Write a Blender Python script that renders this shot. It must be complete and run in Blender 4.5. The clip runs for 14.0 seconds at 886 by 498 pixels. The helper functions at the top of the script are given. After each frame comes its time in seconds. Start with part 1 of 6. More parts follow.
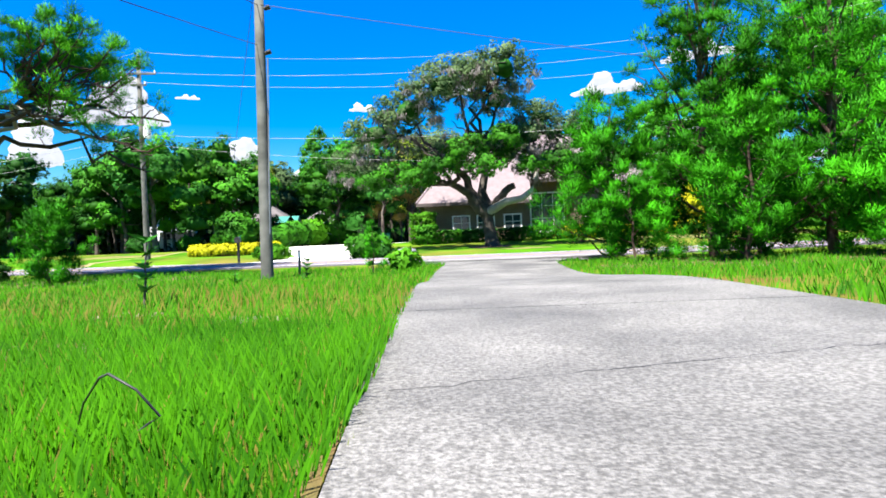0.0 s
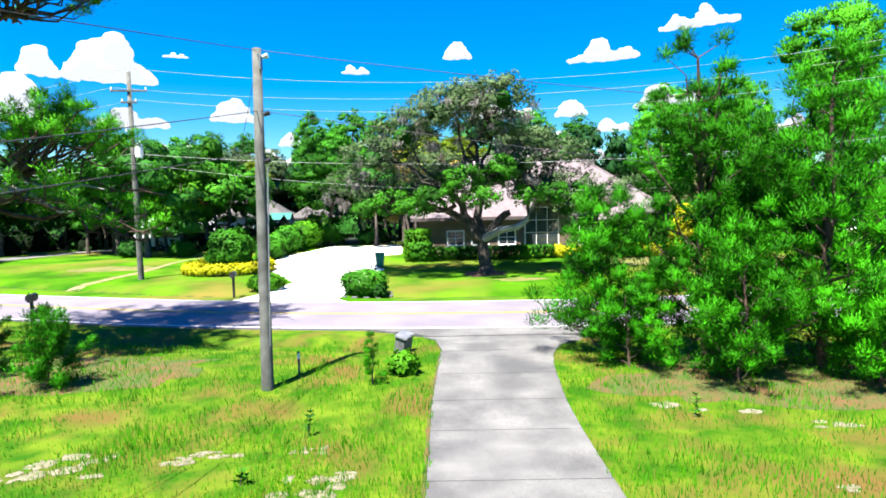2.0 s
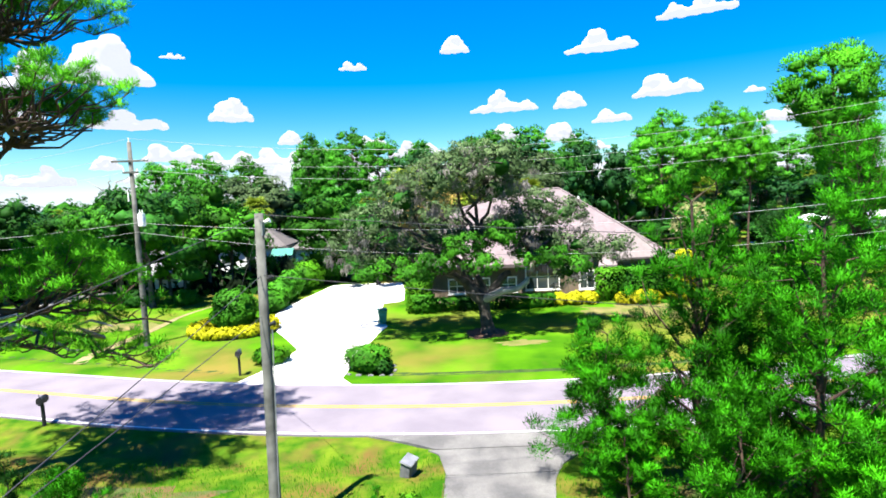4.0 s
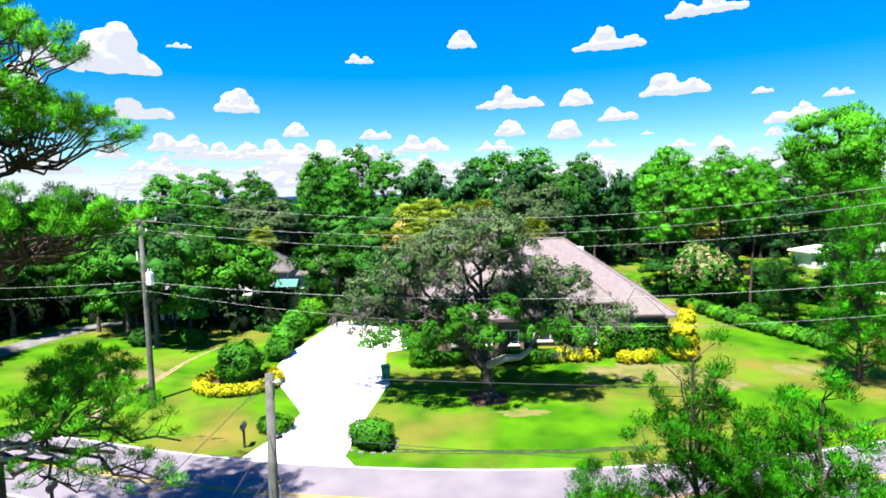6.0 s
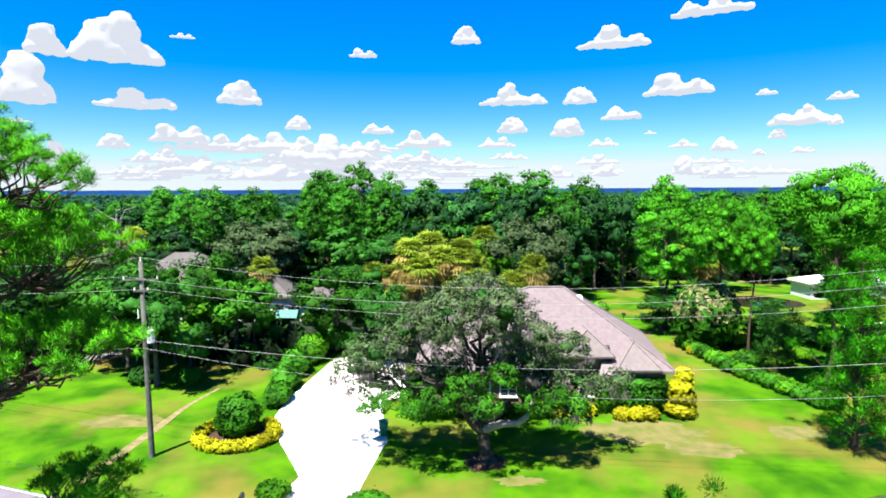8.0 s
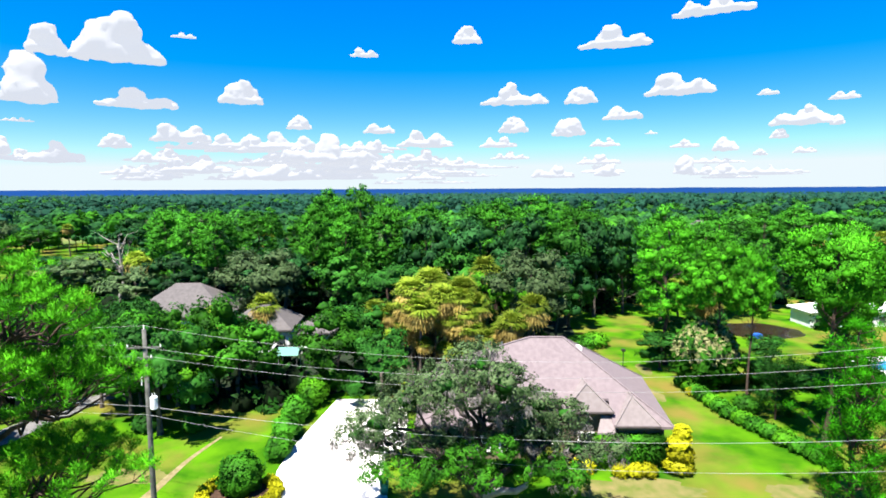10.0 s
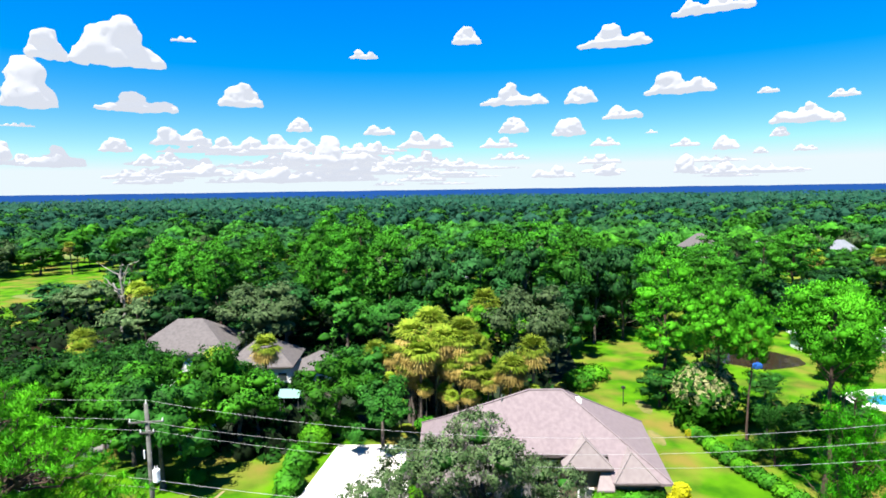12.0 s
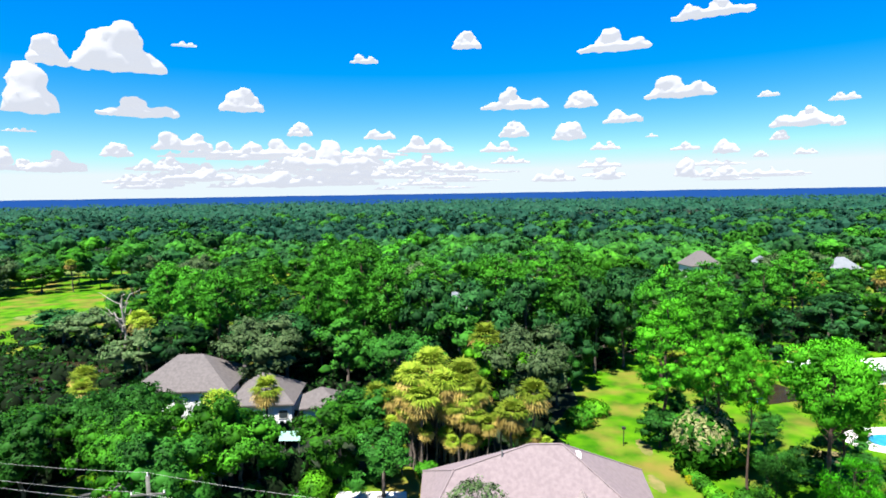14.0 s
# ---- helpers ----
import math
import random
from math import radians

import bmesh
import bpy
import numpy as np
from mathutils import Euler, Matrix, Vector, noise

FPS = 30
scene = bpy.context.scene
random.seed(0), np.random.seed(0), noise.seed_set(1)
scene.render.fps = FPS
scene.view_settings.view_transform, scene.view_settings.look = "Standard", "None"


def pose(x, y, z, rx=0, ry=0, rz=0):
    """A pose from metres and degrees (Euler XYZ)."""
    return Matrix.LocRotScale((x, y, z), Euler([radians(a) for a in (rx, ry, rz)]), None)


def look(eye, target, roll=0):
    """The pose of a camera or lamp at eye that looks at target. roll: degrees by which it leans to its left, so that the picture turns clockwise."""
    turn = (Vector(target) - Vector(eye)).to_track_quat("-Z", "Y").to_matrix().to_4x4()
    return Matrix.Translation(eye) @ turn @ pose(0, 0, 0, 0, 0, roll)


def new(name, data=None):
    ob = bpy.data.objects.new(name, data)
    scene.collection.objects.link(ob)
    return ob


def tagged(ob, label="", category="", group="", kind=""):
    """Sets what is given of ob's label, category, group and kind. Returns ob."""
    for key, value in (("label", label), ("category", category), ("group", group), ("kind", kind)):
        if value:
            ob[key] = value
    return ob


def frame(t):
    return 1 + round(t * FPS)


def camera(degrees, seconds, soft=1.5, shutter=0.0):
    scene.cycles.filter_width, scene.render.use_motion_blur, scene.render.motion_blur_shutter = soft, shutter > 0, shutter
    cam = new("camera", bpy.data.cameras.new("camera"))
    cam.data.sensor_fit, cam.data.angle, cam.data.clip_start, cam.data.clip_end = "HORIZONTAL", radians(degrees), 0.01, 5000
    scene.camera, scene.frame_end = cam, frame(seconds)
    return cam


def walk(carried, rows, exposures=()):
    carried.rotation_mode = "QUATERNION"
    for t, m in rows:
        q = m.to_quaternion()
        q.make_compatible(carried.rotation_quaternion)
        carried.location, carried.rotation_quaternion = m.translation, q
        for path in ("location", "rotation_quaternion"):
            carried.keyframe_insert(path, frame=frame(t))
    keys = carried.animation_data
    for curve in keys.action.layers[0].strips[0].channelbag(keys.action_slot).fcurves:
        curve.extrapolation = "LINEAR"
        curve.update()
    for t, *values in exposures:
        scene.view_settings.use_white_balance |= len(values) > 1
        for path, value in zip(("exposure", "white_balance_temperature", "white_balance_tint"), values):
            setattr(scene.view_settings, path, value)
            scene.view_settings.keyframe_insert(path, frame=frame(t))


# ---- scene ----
cam = camera(76.0, 14.0, soft=1.7)
PATH = [
    (0, (0.13, 0.585, 0.534), (0.082, 2.584, 0.503), -2.3),
    (0.5, (0.136, 0.545, 1.405), (0.095, 2.543, 1.307), -0.2),
    (1, (0.05, 0.58, 2.415), (0.024, 2.576, 2.292), 0.3),
    (1.5, (0.023, 0.614, 3.424), (0.0, 2.609, 3.278), -0.5),
    (2, (0.036, 0.626, 4.474), (0.015, 2.62, 4.324), -1.3),
    (2.5, (0.092, 0.621, 5.546), (0.07, 2.614, 5.39), -2.1),
    (3, (0.158, 0.602, 6.661), (0.132, 2.596, 6.499), -2.7),
    (5.5, (0.245, 0.7, 12.522), (0.21, 2.691, 12.339), -1.9),
    (6, (0.263, 0.709, 13.729), (0.225, 2.7, 13.54), -1.4),
    (6.5, (0.255, 0.835, 14.903), (0.217, 2.825, 14.71), -1.0),
    (7, (0.218, 0.829, 16.097), (0.181, 2.819, 15.901), -0.8),
    (7.5, (0.288, 1.016, 17.172), (0.249, 3.006, 16.973), -0.5),
    (8, (0.306, 1.029, 18.354), (0.267, 3.018, 18.149), -0.3),
    (10.5, (0.469, 1.235, 24.27), (0.425, 3.224, 24.062), -0.3),
    (11, (0.572, 1.341, 25.485), (0.526, 3.329, 25.277), -0.6),
    (11.5, (0.601, 1.359, 26.704), (0.554, 3.347, 26.495), -0.7),
    (12, (0.634, 1.337, 28.023), (0.587, 3.326, 27.816), -0.8),
    (12.5, (0.73, 1.473, 29.238), (0.684, 3.462, 29.033), -0.9),
    (13, (0.731, 1.514, 30.466), (0.684, 3.503, 30.264), -1.0),
    (13.5, (0.796, 1.558, 31.558), (0.748, 3.548, 31.36), -1.0),
    (14, (0.737, 1.596, 32.789), (0.688, 3.586, 32.594), -0.9),
]
walk(cam, [(t, look(eye, target, roll)) for t, eye, target, roll in PATH], [(0, 2.32), (0.5, 2.4), (1, 2.45), (2, 2.38), (3, 2.32), (5.5, 2.18), (8, 2.0), (14, 2.0)])

# ---- world, sun ----
SUN_EL, SUN_AZ = 67.0, 213.0          # degrees above the horizon; clockwise from +y
world = bpy.data.worlds.new("world")
scene.world = world
world.use_nodes = True
wn = world.node_tree
sky = wn.nodes.new("ShaderNodeTexSky")
sky.sky_type, sky.sun_disc = "NISHITA", False
sky.sun_elevation, sky.sun_rotation = radians(SUN_EL), radians(SUN_AZ)
sky.air_density, sky.dust_density, sky.ozone_density = 1.0, 0.0, 2.5
hs = wn.nodes.new("ShaderNodeHueSaturation")
hs.inputs["Saturation"].default_value = 1.36
tint = wn.nodes.new("ShaderNodeMix")
tint.data_type, tint.blend_type = "RGBA", "MULTIPLY"
tint.inputs[0].default_value, tint.inputs[7].default_value = 1.0, (0.78, 0.86, 1.22, 1)
wn.links.new(sky.outputs[0], tint.inputs[6])
wn.links.new(tint.outputs[2], hs.inputs["Color"])
bg = wn.nodes["Background"]
cap = wn.nodes.new("ShaderNodeMix")      # the pale blue of the low sky
cap.data_type, cap.blend_type = "RGBA", "DARKEN"
cap.inputs[0].default_value, cap.inputs[7].default_value = 1.0, (4.2, 4.75, 5.0, 1)
wn.links.new(hs.outputs[0], cap.inputs[6])
wn.links.new(cap.outputs[2], bg.inputs["Color"])
bg.inputs["Strength"].default_value = 0.05
sun = new("sun", bpy.data.lights.new("sun", "SUN"))
sun.data.energy, sun.data.angle, sun.data.color = 5.0, radians(0.5), (1.0, 0.95, 0.86)
sa, se = radians(SUN_AZ), radians(SUN_EL)
sun.matrix_world = look((0, 0, 60), (-math.sin(sa) * math.cos(se), -math.cos(sa) * math.cos(se), 60 - math.sin(se)))

# ---- materials ----


def material(name, a, b, scale=1.0, rough=0.8, fine=0.0, bump=0.0, metal=0.0, island=0.0, c=None, patch=0.08, spec=0.3, lo=0.35, hi=0.65):
    """Two tones mixed by a broad noise and a fine one; c is a third tone in separate patches."""
    m = bpy.data.materials.new(name)
    m.use_nodes = True
    nt = m.node_tree
    p = nt.nodes["Principled BSDF"]
    p.inputs["Roughness"].default_value, p.inputs["Metallic"].default_value = rough, metal
    p.inputs["Specular IOR Level"].default_value = spec
    co = nt.nodes.new("ShaderNodeNewGeometry")
    n1 = nt.nodes.new("ShaderNodeTexNoise")
    n1.inputs["Scale"].default_value, n1.inputs["Detail"].default_value = scale, 7
    nt.links.new(co.outputs["Position"], n1.inputs["Vector"])
    r1 = nt.nodes.new("ShaderNodeMapRange")
    r1.inputs["From Min"].default_value, r1.inputs["From Max"].default_value = lo, hi
    nt.links.new(n1.outputs["Fac"], r1.inputs["Value"])
    mx = nt.nodes.new("ShaderNodeMix")
    mx.data_type = "RGBA"
    mx.inputs[6].default_value, mx.inputs[7].default_value = (*a, 1), (*b, 1)
    fac = r1.outputs[0]
    if island:
        av = nt.nodes.new("ShaderNodeMix")
        av.inputs[0].default_value = island
        nt.links.new(fac, av.inputs[2])
        nt.links.new(co.outputs["Random Per Island"], av.inputs[3])
        fac = av.outputs[0]
    nt.links.new(fac, mx.inputs[0])
    col = mx.outputs[2]
    if c:
        n2 = nt.nodes.new("ShaderNodeTexNoise")
        n2.inputs["Scale"].default_value, n2.inputs["Detail"].default_value = scale * 0.37, 5
        nt.links.new(co.outputs["Position"], n2.inputs["Vector"])
        r2 = nt.nodes.new("ShaderNodeMapRange")
        r2.inputs["From Min"].default_value, r2.inputs["From Max"].default_value = 0.62 - patch, 0.66
        nt.links.new(n2.outputs["Fac"], r2.inputs["Value"])
        m2 = nt.nodes.new("ShaderNodeMix")
        m2.data_type = "RGBA"
        m2.inputs[7].default_value = (*c, 1)
        nt.links.new(r2.outputs[0], m2.inputs[0])
        nt.links.new(col, m2.inputs[6])
        col = m2.outputs[2]
    nt.links.new(col, p.inputs["Base Color"])
    if bump:
        n3 = nt.nodes.new("ShaderNodeTexNoise")
        n3.inputs["Scale"].default_value, n3.inputs["Detail"].default_value = fine or scale * 12, 4
        nt.links.new(co.outputs["Position"], n3.inputs["Vector"])
        bp = nt.nodes.new("ShaderNodeBump")
        bp.inputs["Strength"].default_value, bp.inputs["Distance"].default_value = bump, 0.02
        nt.links.new(n3.outputs["Fac"], bp.inputs["Height"])
        nt.links.new(bp.outputs[0], p.inputs["Normal"])
    return m


def foliage(name, a, b, glow=0.35, scale=0.35, by_leaf=0.22):
    """Leaves: two greens by leaf and by clump, some light passing through."""
    m = material(name, a, b, scale * 1.6, 0.6, island=by_leaf, spec=0.05)
    nt = m.node_tree
    p, out = nt.nodes["Principled BSDF"], nt.nodes["Material Output"]
    tr = nt.nodes.new("ShaderNodeBsdfTranslucent")
    src = p.inputs["Base Color"].links[0].from_socket
    oi, mr, sc = nt.nodes.new("ShaderNodeObjectInfo"), nt.nodes.new("ShaderNodeMapRange"), nt.nodes.new("ShaderNodeVectorMath")
    mr.inputs["To Min"].default_value, mr.inputs["To Max"].default_value, sc.operation = 0.6, 1.45, "SCALE"
    nt.links.new(oi.outputs["Random"], mr.inputs["Value"])
    nt.links.new(src, sc.inputs[0])
    nt.links.new(mr.outputs[0], sc.inputs["Scale"])
    src = sc.outputs[0]
    nt.links.new(src, p.inputs["Base Color"])
    nt.links.new(src, tr.inputs["Color"])
    ms = nt.nodes.new("ShaderNodeMixShader")
    ms.inputs[0].default_value = glow
    nt.links.new(p.outputs[0], ms.inputs[1])
    nt.links.new(tr.outputs[0], ms.inputs[2])
    nt.links.new(ms.outputs[0], out.inputs["Surface"])
    return m


GRASS = material("lawn_grass", (0.014, 0.068, 0.001), (0.054, 0.148, 0.002), 0.30, 0.9, 45, 0.8, c=(0.118, 0.098, 0.020), patch=0.155, spec=0.05)
YARD = material("rough_yard", (0.0166, 0.0655, 0.0017), (0.0743, 0.1179, 0.0066), 1.3, 0.9, 30, 0.9, c=(0.088, 0.059, 0.016), patch=0.15, spec=0.05)
# dark litter, with the shade under the trees put into the colour
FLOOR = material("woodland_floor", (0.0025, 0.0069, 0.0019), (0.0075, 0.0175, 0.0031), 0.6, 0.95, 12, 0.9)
BLADE = foliage("grass_blade", (0.006, 0.055, 0.001), (0.066, 0.25, 0.002), 0.3, 0.8, 0.6)
DRY = foliage("dry_grass", (0.098, 0.080, 0.0165), (0.070, 0.105, 0.0100), 0.3, 1.5)
DRYG = material("dry_meadow", (0.0612, 0.0961, 0.0131), (0.131, 0.1223, 0.0393), 0.05, 0.95, 2, 0.5)
DRYLAWN = material("dry_lawn", (0.0699, 0.0874, 0.0131), (0.131, 0.1092, 0.0393), 0.9, 0.95, 40, 0.7)
YSAND = material("pale_yard_sand", (0.070, 0.075, 0.028), (0.17, 0.15, 0.11), 9.0, 0.95, 60, 0.7)
SAND = material("sandy_soil", (0.1136, 0.0917, 0.0349), (0.1747, 0.1485, 0.0743), 2.0, 0.95, 60, 0.7)
CONC = material("worn_concrete", (0.074, 0.073, 0.073), (0.136, 0.133, 0.130), 0.9, 0.85, 75, 0.7, c=(0.060, 0.060, 0.062), patch=0.10)
CONC2 = material("pale_concrete", (0.5054, 0.4874, 0.4693), (0.5957, 0.5776, 0.5505), 0.4, 0.85, 40, 0.2)
ROADM = material("sunlit_asphalt", (0.110, 0.098, 0.121), (0.142, 0.127, 0.150), 0.5, 0.9, 60, 0.4)
_n = CONC.node_tree
_src = _n.nodes["Principled BSDF"].inputs["Base Color"].links[0].from_socket
_g = next(k for k in _n.nodes if k.bl_idname == "ShaderNodeNewGeometry")
_v = _n.nodes.new("ShaderNodeTexNoise")
_v.inputs["Scale"].default_value, _v.inputs["Detail"].default_value = 70, 3
_n.links.new(_g.outputs["Position"], _v.inputs["Vector"])
_r = _n.nodes.new("ShaderNodeMapRange")
_r.inputs["From Min"].default_value, _r.inputs["From Max"].default_value, _r.inputs["To Min"].default_value, _r.inputs["To Max"].default_value = 0.36, 0.66, 0.58, 1.36
_n.links.new(_v.outputs["Fac"], _r.inputs["Value"])
_x = _n.nodes.new("ShaderNodeVectorMath")
_x.operation = "SCALE"
_n.links.new(_src, _x.inputs[0])
_n.links.new(_r.outputs[0], _x.inputs["Scale"])
_n.links.new(_x.outputs[0], _n.nodes["Principled BSDF"].inputs["Base Color"])
WHITEP = material("white_road_paint", (0.5985, 0.5985, 0.5985), (0.4275, 0.4275, 0.4275), 3, 0.7)
YELLOWP = material("yellow_road_paint", (0.34, 0.225, 0.020), (0.27, 0.18, 0.026), 3, 0.7)
POLE = material("weathered_pole_wood", (0.056, 0.058, 0.052), (0.112, 0.114, 0.104), 2.2, 0.9, 30, 0.5)
BARK = material("grey_bark", (0.0437, 0.0349, 0.0306), (0.1048, 0.0874, 0.0743), 3.0, 0.95, 24, 0.9)
PBARK = material("pine_bark", (0.0306, 0.0197, 0.0153), (0.0743, 0.048, 0.0349), 3.0, 0.95, 20, 0.9)
PALEBARK = material("bleached_wood", (0.1835, 0.166, 0.1485), (0.2621, 0.2446, 0.2271), 3.0, 0.9, 20, 0.5)
PINE = foliage("pine_needles", (0.007, 0.055, 0.002), (0.075, 0.36, 0.012), 0.18)
PINEF = foliage("wood_pine_needles", (0.004, 0.036, 0.003), (0.046, 0.22, 0.012), 0.16)
PINEB = foliage("sunny_pine_needles", (0.008, 0.080, 0.0020), (0.098, 0.429, 0.0100), 0.12, 0.6)
CEDAR = foliage("cedar_sprays", (0.003, 0.034, 0.001), (0.040, 0.285, 0.003), 0.12, 0.8)
LEAF = foliage("broad_leaves", (0.004, 0.028, 0.002), (0.044, 0.19, 0.010), 0.16)
LEAFB = foliage("bright_leaves", (0.007, 0.048, 0.002), (0.085, 0.29, 0.010), 0.2)
LEAFD = foliage("dark_leaves", (0.002, 0.016, 0.002), (0.025, 0.115, 0.013), 0.14)
OBARK = material("dark_oak_bark", (0.0197, 0.0166, 0.0148), (0.0568, 0.048, 0.0415), 3.0, 0.95, 24, 0.9)
# blue-green cast: the haze of distance is mixed into this leaf colour
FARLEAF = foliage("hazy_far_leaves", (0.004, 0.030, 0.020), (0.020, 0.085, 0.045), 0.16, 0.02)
# near black: the shade deep inside bushes is painted into their cores
SHADECORE = material("inner_foliage", (0.0011, 0.0044, 0.0005), (0.0022, 0.0087, 0.0011), 1.5, 0.9, 8, 0.8, spec=0.1)
WOODA = foliage("wood_leaves", (0.003, 0.022, 0.003), (0.034, 0.15, 0.014), 0.16)
WOODB = foliage("dark_wood_leaves", (0.002, 0.016, 0.005), (0.021, 0.088, 0.020), 0.14)
OAKL = foliage("oak_leaves", (0.0078, 0.0281, 0.0062), (0.0858, 0.1326, 0.0546), 0.2, 0.8)
LITTER = material("leaf_litter", (0.0874, 0.048, 0.0175), (0.0349, 0.0612, 0.0087), 1.6, 0.95, 40, 0.8)
MOSS = foliage("grey_moss", (0.078, 0.0718, 0.0663), (0.2028, 0.1872, 0.1755), 0.2)
YELL = foliage("yellow_leaves", (0.25, 0.25, 0.006), (0.38, 0.38, 0.012), 0.3, 1.2)
CREAM = foliage("cream_blossom", (0.1835, 0.2009, 0.0699), (0.2402, 0.2402, 0.1223), 0.3, 1.2)
FROND = foliage("palm_fronds", (0.048, 0.112, 0.0045), (0.225, 0.285, 0.030), 0.3, 1.0)
FRONDD = foliage("dry_palm_fronds", (0.2184, 0.156, 0.0351), (0.3588, 0.2808, 0.0858), 0.3, 1.0)
SHINGLE = material("roof_shingles", (0.130, 0.104, 0.112), (0.158, 0.128, 0.136), 2.5, 0.9, 22, 0.5)
# paler copy of roof_shingles, so the wings stand out from the main roof
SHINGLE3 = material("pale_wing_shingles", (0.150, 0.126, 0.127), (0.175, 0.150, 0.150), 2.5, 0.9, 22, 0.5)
SHINGLE2 = material("grey_roof_shingles", (0.0699, 0.0633, 0.0633), (0.0917, 0.083, 0.083), 2.5, 0.9, 22, 0.6)
DARKTRIM = material("brown_trim", (0.0568, 0.0437, 0.0437), (0.0786, 0.0655, 0.0655), 2, 0.6)
STUCCO = material("tan_stucco", (0.1179, 0.0874, 0.0633), (0.1485, 0.1136, 0.083), 1.5, 0.9, 40, 0.3)
TRIM = material("white_trim", (0.6156, 0.607, 0.5985), (0.684, 0.6754, 0.6669), 2, 0.6)
GLASS = material("window_glass", (0.02, 0.03, 0.035), (0.04, 0.05, 0.055), 1, 0.08, spec=0.6)
TEAL = material("teal_bin_plastic", (0.0031, 0.1014, 0.0819), (0.0062, 0.1326, 0.1053), 2, 0.45)
BLACK = material("black_painted_metal", (0.012, 0.012, 0.015), (0.03, 0.03, 0.03), 4, 0.5)
STEEL = material("galvanised_steel", (0.1966, 0.2053, 0.2184), (0.2708, 0.2796, 0.2883), 5, 0.4, metal=0.6)
CABLE = material("aluminium_cable", (0.24, 0.24, 0.245), (0.30, 0.30, 0.305), 4, 0.5)
DCABLE = material("black_cable", (0.02, 0.02, 0.025), (0.04, 0.04, 0.045), 4, 0.6)
GREYBOX = material("grey_weathered_stone", (0.0961, 0.0961, 0.1048), (0.1485, 0.1485, 0.1529), 5, 0.9, 30, 0.5)
MULCH = material("brown_mulch", (0.0262, 0.0131, 0.0079), (0.0568, 0.0306, 0.0175), 4, 0.95, 50, 0.9)
WATER = material("dark_water", (0.014, 0.010, 0.006), (0.022, 0.016, 0.010), 0.4, 0.12, 1.5, 0.08, spec=0.25)
POOLW = material("pool_water", (0.0125, 0.1373, 0.2808), (0.0312, 0.1997, 0.3432), 1.0, 0.08, spec=0.5)
WHITEM = material("white_metal_siding", (0.5643, 0.5814, 0.6156), (0.6669, 0.6754, 0.7011), 1, 0.5)
SILVER = material("silvery_metal_roof", (0.0961, 0.1092, 0.1267), (0.1223, 0.1354, 0.1529), 1, 0.5)
BLUEM = material("blue_tarp", (0.0125, 0.0624, 0.2621), (0.0187, 0.0998, 0.3432), 2, 0.5)
CLOUD = material("cloud_white", (0.075, 0.075, 0.076), (0.09, 0.09, 0.09), 0.01, 1.0, spec=0.0)
# clouds emit a pale blue-white, which keeps their shaded undersides bright
_q = CLOUD.node_tree.nodes["Principled BSDF"]
_q.inputs["Emission Color"].default_value, _q.inputs["Emission Strength"].default_value = (0.87, 0.91, 1.0, 1), 0.205
# blue emission stands in for the haze over far land
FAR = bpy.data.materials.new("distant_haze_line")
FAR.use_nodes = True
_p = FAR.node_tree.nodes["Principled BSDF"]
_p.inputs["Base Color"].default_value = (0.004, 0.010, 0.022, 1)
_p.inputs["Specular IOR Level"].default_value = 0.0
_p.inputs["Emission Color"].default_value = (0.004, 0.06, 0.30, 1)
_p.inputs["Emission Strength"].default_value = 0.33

# ---- mesh helpers ----


def mesh_of(name, verts, faces, mat, smooth=False):
    """A mesh from an array of points and an array of faces of one size."""
    verts, faces = np.asarray(verts, np.float32), np.asarray(faces, np.int32)
    me = bpy.data.meshes.new(name)
    k = faces.shape[1]
    me.vertices.add(len(verts))
    me.vertices.foreach_set("co", verts.ravel())
    me.loops.add(faces.size)
    me.loops.foreach_set("vertex_index", faces.ravel())
    me.polygons.add(len(faces))
    me.polygons.foreach_set("loop_start", np.arange(0, faces.size, k, dtype=np.int32))
    if smooth:
        me.polygons.foreach_set("use_smooth", np.ones(len(faces), bool))
    me.update(calc_edges=True)
    me.materials.append(mat)
    return me


def soft(me, N, k=3, by=0.8, own_by=0.35):
    """Turn each leaf's face outward and shade it mostly by the outward direction of its clump."""
    n = len(me.polygons)
    own = np.zeros(n * 3, np.float32)
    me.polygons.foreach_get("normal", own)
    own = own.reshape(-1, 3)
    N = N / (np.linalg.norm(N, axis=1, keepdims=True) + 1e-9)
    back = (own * N).sum(1) < 0
    idx = np.zeros(n * k, np.int32)
    me.loops.foreach_get("vertex_index", idx)
    idx = idx.reshape(-1, k)
    idx[back] = idx[back][:, ::-1]
    own[back] *= -1
    me.loops.foreach_set("vertex_index", idx.ravel())
    me.polygons.foreach_set("use_smooth", np.ones(n, bool))
    me.update(calc_edges=True)
    M = N * by + own * own_by
    M /= np.linalg.norm(M, axis=1, keepdims=True) + 1e-9
    me.normals_split_custom_set_from_vertices(np.repeat(M, k, 0).tolist())
    return me


def put(name, me, parent=None, label="", m=None):
    ob = new(name, me)
    if parent:
        ob.parent = parent
    if m is not None:
        ob.matrix_basis = m
    if label:
        ob["label"] = label
    return ob


def part(name, bm, mat, parent=None, label="", smooth=False, m=None):
    me = bpy.data.meshes.new(name)
    bm.to_mesh(me)
    bm.free()
    me.materials.append(mat)
    if smooth:
        me.polygons.foreach_set("use_smooth", np.ones(len(me.polygons), bool))
    return put(name, me, parent, label, m)


def thing(name, x, y, z, label, category, group="", rz=0.0):
    ob = new(name)
    ob.matrix_basis = pose(x, y, z, 0, 0, rz)
    return tagged(ob, label, category, group)


